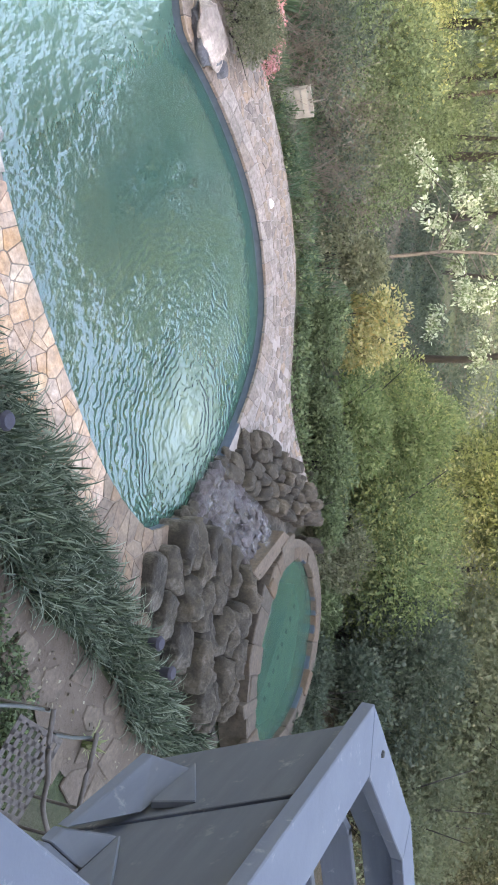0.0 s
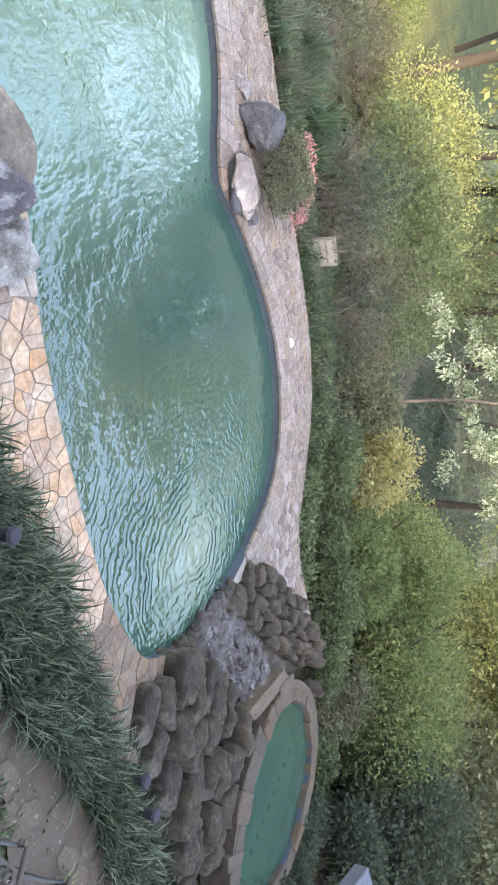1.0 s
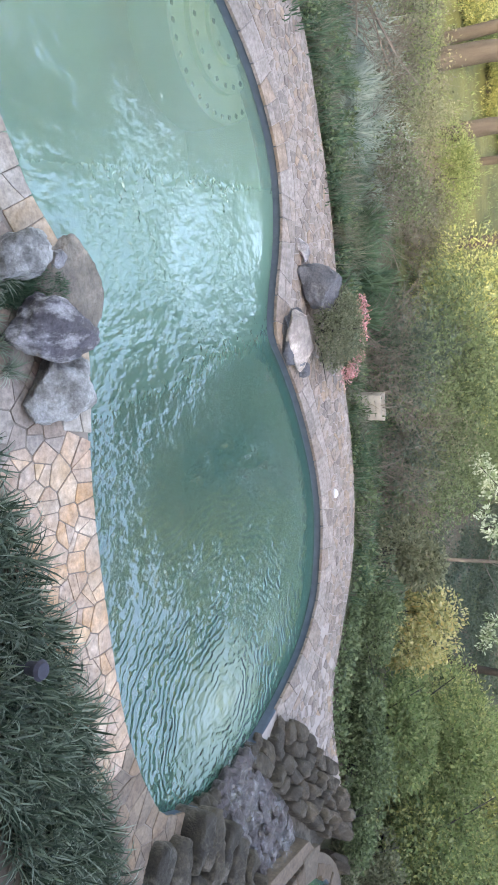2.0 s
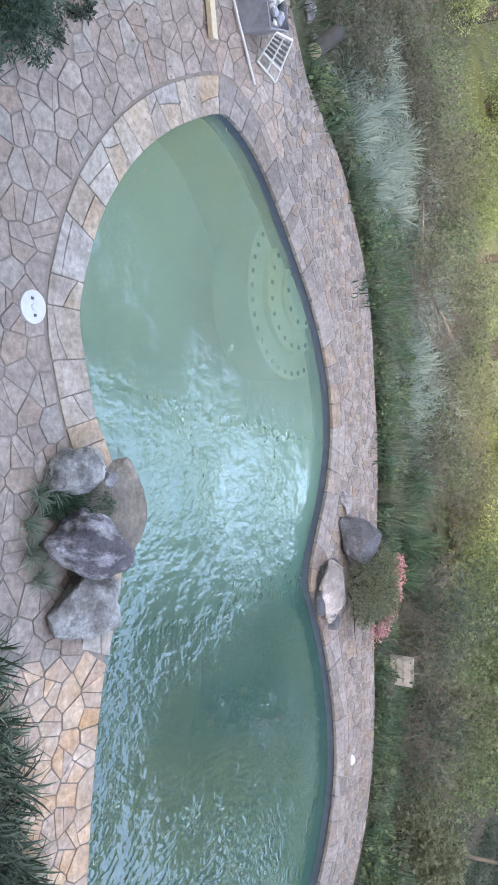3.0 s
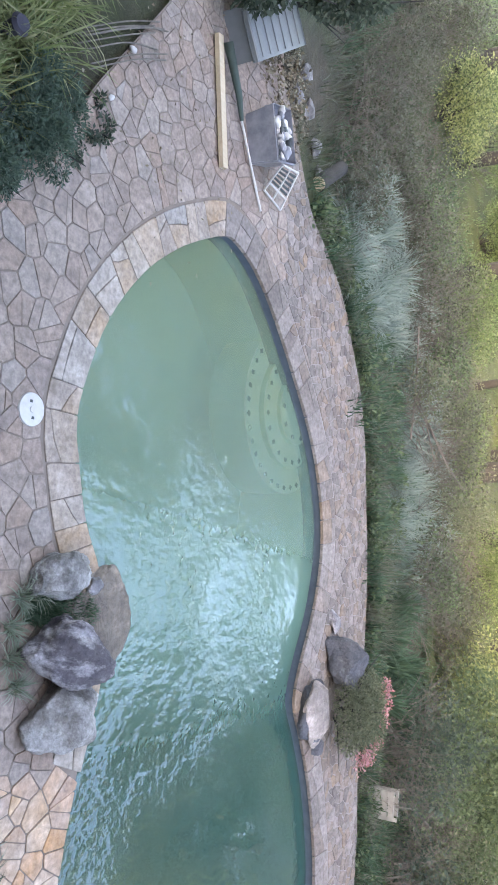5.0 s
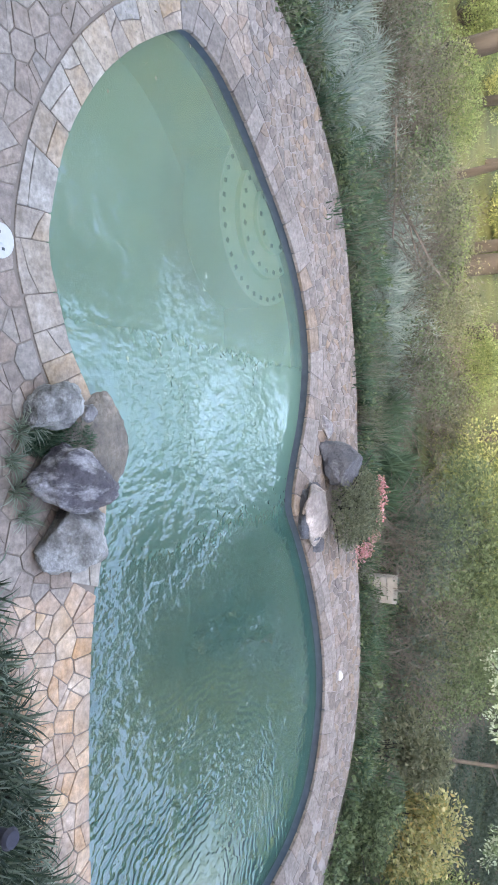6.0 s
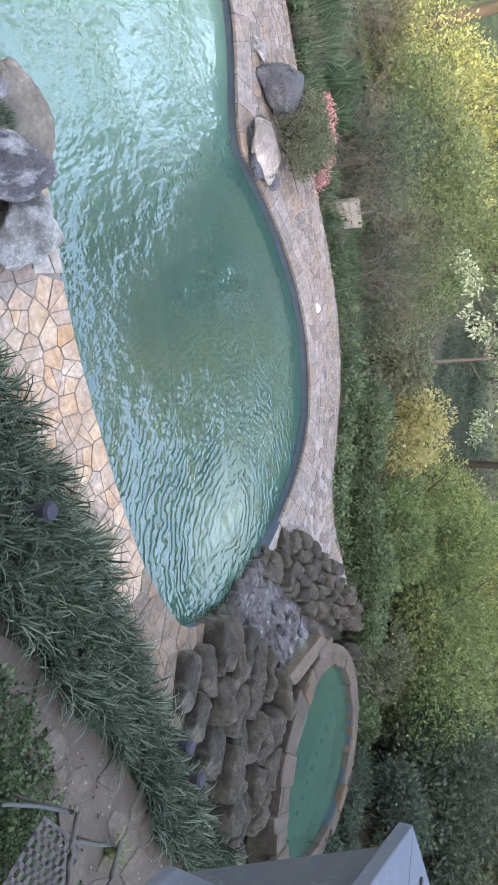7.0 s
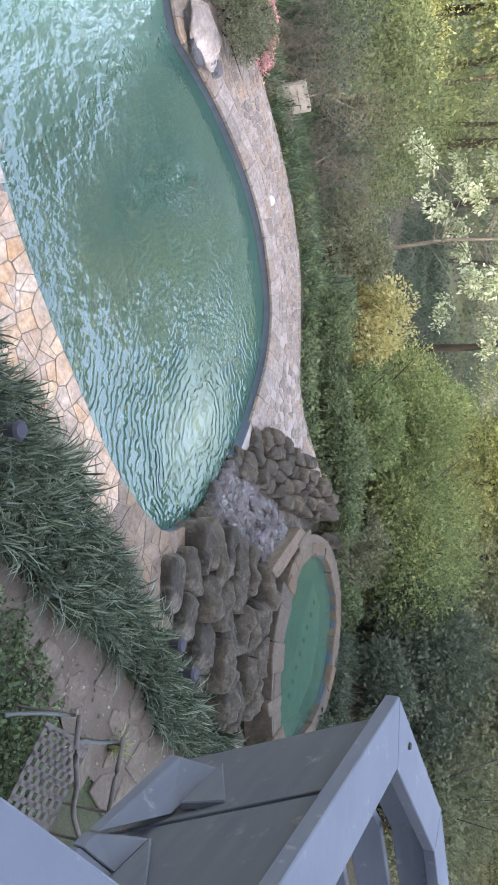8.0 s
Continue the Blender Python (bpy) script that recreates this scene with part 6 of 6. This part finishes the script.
def stump():
    ob = thing("log", "short cut log with a pale sawn end on the slope", "log", (-5.75, 9.3, gz(-5.75, 9.3) + 0.1))
    part("bark", twigs([([(0.26, -0.28, 0.0), (0.0, 0, 0.02), (-0.26, 0.28, 0.05)], 1.0, 0.92)], 0.11, BARK, "bark", 12), ob)
    bm = bmesh.new()
    d = Vector((0.26, -0.28, 0)).normalized()
    bmesh.ops.create_cone(bm, cap_ends=True, segments=14, radius1=0.098, radius2=0.098, depth=0.02, matrix=Matrix.Translation(Vector((0.262, -0.282, 0))) @ d.to_track_quat("Z", "Y").to_matrix().to_4x4())
    part("sawn_end", bm_mesh("sawn_end", bm, TIMBER), ob, "pale sawn end")


stump()
for k, (x, y) in enumerate([(-6.7, 8.35), (-6.35, 8.65), (-6.0, 8.95), (-5.65, 9.15), (-6.3, 8.2)]):
    boulder("edging_stone", (x, y, gz(x, y) + 0.03), (0.2, 0.13, 0.09), 80 + k, BOULDER, "grey edging stone at the foot of the slope", 130 + 20 * k, category="stone", group="edging stones", subdiv=2)
boulder("pale_stone", (-6.3, 10.2, gz(-6.3, 10.2) + 0.04), (0.14, 0.07, 0.05), 91, WHITEPLASTIC, "small white stone on the slope", 40, category="stone", subdiv=2)
boulder("pale_cobble", (3.72, 10.98, 0.0), (0.12, 0.07, 0.05), 92, WHITEPLASTIC, "small white stone on the far paving", 10, category="stone", subdiv=2)


def crate():
    """A weathered slatted crate behind the paving."""
    x, y = 2.72, 12.45
    ob = thing("slatted_crate", "weathered pale slatted crate behind the paving", "crate", (x, y, gz(x, y)))
    for k in range(4):
        part("slat", board_mesh("slat", (-0.2, 0.0, 0.08 + 0.11 * k), (0.2, 0.03, 0.08 + 0.11 * k), 0.02, 0.085, WHITEWOOD), ob)
    for sx in (-0.19, 0.19):
        part("upright", board_mesh("upright", (sx, 0.02, -0.05), (sx, 0.04, 0.5), 0.05, 0.03, WHITEWOOD, up=(0, 1, 0)), ob)
    part("back", board_mesh("back", (-0.19, 0.3, 0.22), (0.19, 0.3, 0.22), 0.02, 0.4, WHITEWOOD), ob)


WHITEWOOD = plain_mat("weathered_white_wood", (0.20, 0.195, 0.18), (0.30, 0.29, 0.27), 5, 0.8)
crate()


def dead_branch(name, runs, r, label):
    ob = new(name, twigs([([tuple(q) for q in run], 1.0, 0.4) for run in runs], r, TWIG, name, 5))
    return tagged(ob, label, "branch")


z0 = gz(-4, 13) + 0.35
tagged(new("pale_cane", tube("pale_cane", [(-4.95, 13.25, z0), (-3.95, 13.22, z0 + 0.03), (-2.95, 13.2, z0)], 0.016, TWIG, 6)), "straight pale cane lying over the brush", "cane")
dead_branch("dead_branch", [[(-3.75, 13.3, z0), (-3.2, 13.7, z0 + 0.2), (-2.7, 14.0, z0 + 0.4)], [(-3.6, 13.4, z0), (-3.0, 14.1, z0 + 0.2), (-2.5, 14.6, z0 + 0.4)], [(-3.4, 13.6, z0 + 0.1), (-2.8, 13.8, z0 + 0.2), (-2.4, 14.1, z0 + 0.3)], [(-3.4, 13.6, z0 + 0.1), (-2.7, 14.3, z0 + 0.3), (-2.3, 14.9, z0 + 0.5)]], 0.014, "pale forked dead branch on the bank")
z1 = gz(3, 12.8) + 0.5
dead_branch("dead_branch", [[(2.75, 12.6, z1), (2.85, 13.2, z1 + 0.05), (2.6, 14.0, z1 + 0.1)], [(2.85, 13.2, z1 + 0.05), (3.2, 13.9, z1 + 0.1), (3.5, 14.6, z1 + 0.1)], [(2.85, 13.2, z1), (3.05, 13.6, z1 + 0.1), (3.6, 13.9, z1 + 0.2)]], 0.014, "pale forked dead branch behind the crate")
dead_branch("dead_branch", [[(3.7, 13.2, z1 - 0.2), (3.85, 14.2, z1 - 0.1), (4.0, 15.2, z1)], [(3.95, 13.2, z1 - 0.3), (4.0, 14.0, z1 - 0.2)]], 0.02, "pale straight dead stick in the brush")

# near west corner: dry yellow grass, juniper, cut stems
corner = [(-3.0, 3.7), (-3.5, 4.25), (-3.9, 4.35), (-4.4, 4.2), (-5.2, 4.0), (-5.4, 2.8), (-3.6, 2.4), (-2.7, 2.8)]
field("corner_grass", scatter([(-2.6, 2.6), (-3.2, 3.6), (-3.9, 3.9), (-5.4, 4.3), (-5.6, 2.6), (-3.4, 2.0)], 110, 81, -0.05), 60, 0.16, 0.62, 0.014, YELLOWGRASS, 82, "yellow-green arching grass at the paving corner", "grass", 1.0, 0.65)
shrub("juniper", (-3.45, 4.05, -0.05), (0.55, 0.4, 0.28), 9000, 0.045, JUNIPER, 83, "low blue-green juniper spilling over the paving", "shrub", narrow=0.3, lumps=16)
shrub("juniper", (-3.0, 3.62, -0.05), (0.4, 0.35, 0.24), 5000, 0.045, JUNIPER, 84, "low blue-green juniper spilling over the paving", "shrub", narrow=0.3, lumps=12)
shrub("shrub", (-6.6, 6.3, -0.05), (0.7, 0.6, 0.9), 6000, 0.08, DARKGREEN, 85, "dark green leafy bush over the storage box", "shrub")
shrub("shrub", (-7.2, 7.6, -0.05), (0.8, 0.7, 1.0), 6000, 0.08, DARKGREEN, 86, "dark green leafy bush over the storage box", "shrub")
shrub("shrub", (-5.9, 4.7, -0.05), (0.7, 0.5, 0.5), 4000, 0.06, GREEN, 87, "green bush at the paving corner", "shrub")
rn = random.Random(19)
cut = thing("cut_stems", "pale dry cut stems lying beside the paving", "stems", (-4.4, 4.75, 0.0))
for k in range(9):
    x, y = -0.1 * k / 9 + rn.uniform(-0.1, 0.3), -0.42 + rn.uniform(-0.05, 0.3)
    part("stem", tube("stem", [(x, y, 0.03), (x - 0.4, y + 0.48, 0.07), (x - 0.72 + rn.uniform(-0.06, 0.06), y + 0.95, 0.03)], 0.009, TWIG, 4), cut)
for k, (x, y) in enumerate([(-4.15, 4.85), (-4.75, 5.05)]):
    boulder("pale_stone", (x, y, 0.03), (0.05, 0.05, 0.03), 95 + k, WHITEPLASTIC, "small round white stone among the stems", category="stone", subdiv=2)
field("rock_grass", scatter([(0.1, 4.72), (0.05, 5.2), (0.12, 5.45), (0.32, 5.5), (0.33, 5.1), (0.3, 4.75)], 110, 90, 0.0), 26, 0.03, 0.11, 0.007, LILY, 91, "dense green grass between the boulders", "grass", 0.8, 0.5)
for k, (x, y) in enumerate([(0.14, 4.66), (0.36, 4.6), (0.6, 4.64), (0.8, 4.74), (0.08, 4.82)]):
    tuft("rock_grass", (x, y, 0.0), 70, 0.05, 0.2, 0.009, PALEBLADE, 92 + k, "pale grass tuft behind the boulders", "grass", 1.0, 0.7, "tufts behind the boulders")
for k, (x, y) in enumerate([(-4.0, 4.73), (-3.93, 4.86), (-3.77, 4.83), (-3.47, 4.56), (-3.7, 4.7)]):
    shrub("creeping_ivy", (x, y, 0.0), (0.1, 0.08, 0.04), 90, 0.045, DARKGREEN, 400 + k, "sprig of dark ivy creeping over the paving", "ivy", lumps=4, stems=3, group="ivy sprigs on the paving")
tuft("yellow_weed", (6.75, 3.95, -0.04), 40, 0.04, 0.25, 0.03, YELLOWGRASS, 94, "small yellow-green weed on the path", "weed")
lv = leaves(1500, (-6.05, 7.75, 0.0), (0.95, 0.75, 0.06), 0.055, np.random.default_rng(5), 0.0, 20, 0.0, 0.6)
lv[:, :, 2] = np.clip(lv[:, :, 2], -0.03, 0.06)
tagged(new("leaf_pile", quads_mesh("leaf_pile", lv, 4, [(0, 1, 2, 3)], LITTER)), "pile of dry fallen leaves by the bin", "leaves", kind="stuff")

lv = leaves(230, (-4.6, 5.7, 0.0), (1.9, 1.5, 0.02), 0.045, np.random.default_rng(15), 0.0, 60, 0.0, 0.55)
lv[:, :, 2] = np.clip(lv[:, :, 2], 0.012, 0.03)
tagged(new("dry_leaves", quads_mesh("dry_leaves", lv, 4, [(0, 1, 2, 3)], LITTER)), "dry leaves and twigs blown over the paving", "leaves", kind="stuff")

# ---- paving stones, last ----


BANDS = [-4.0, -3.0, -1.9, -0.8, 0.4, 1.8, 3.0, 4.3, 5.5]


def paving_lot(x, y):
    if y > 7.2 and not (y < 8.2 and x < -3.3):
        return -1 if x > 6.2 and y < 8.8 else 5 + sum(x > e for e in BANDS)
    if x > 1.5:
        return 15 if x > 4.75 else 4
    if y < 2.6 or x < -8:
        return -1
    return 0 if x < -5.0 else 1 if x < -3.2 else 2 if x < -1.2 else 3


flagging([("paving_west", "pinkish grey crazy paving of flagstones with brown joints", 0.33, PINK)] * 2
         + [("paving_south", "pinkish grey crazy paving of flagstones with brown joints", 0.33, PINK)] * 2
         + [("paving_east", "tan and orange flagstones by the grass, warm sunlight put into their colour", 0.26, WARMLIT)]
         + [("paving_bank", "grey and tan crazy paving of small flagstones along the far edge", 0.17, GREY)] * 10
         + [("paving_rockery", "brown worn flagstones between the pool tip and the rockery", 0.27, BROWNSTONE)], paving_lot, 3, (-8.2, 2.4), (8.7, 12.0))
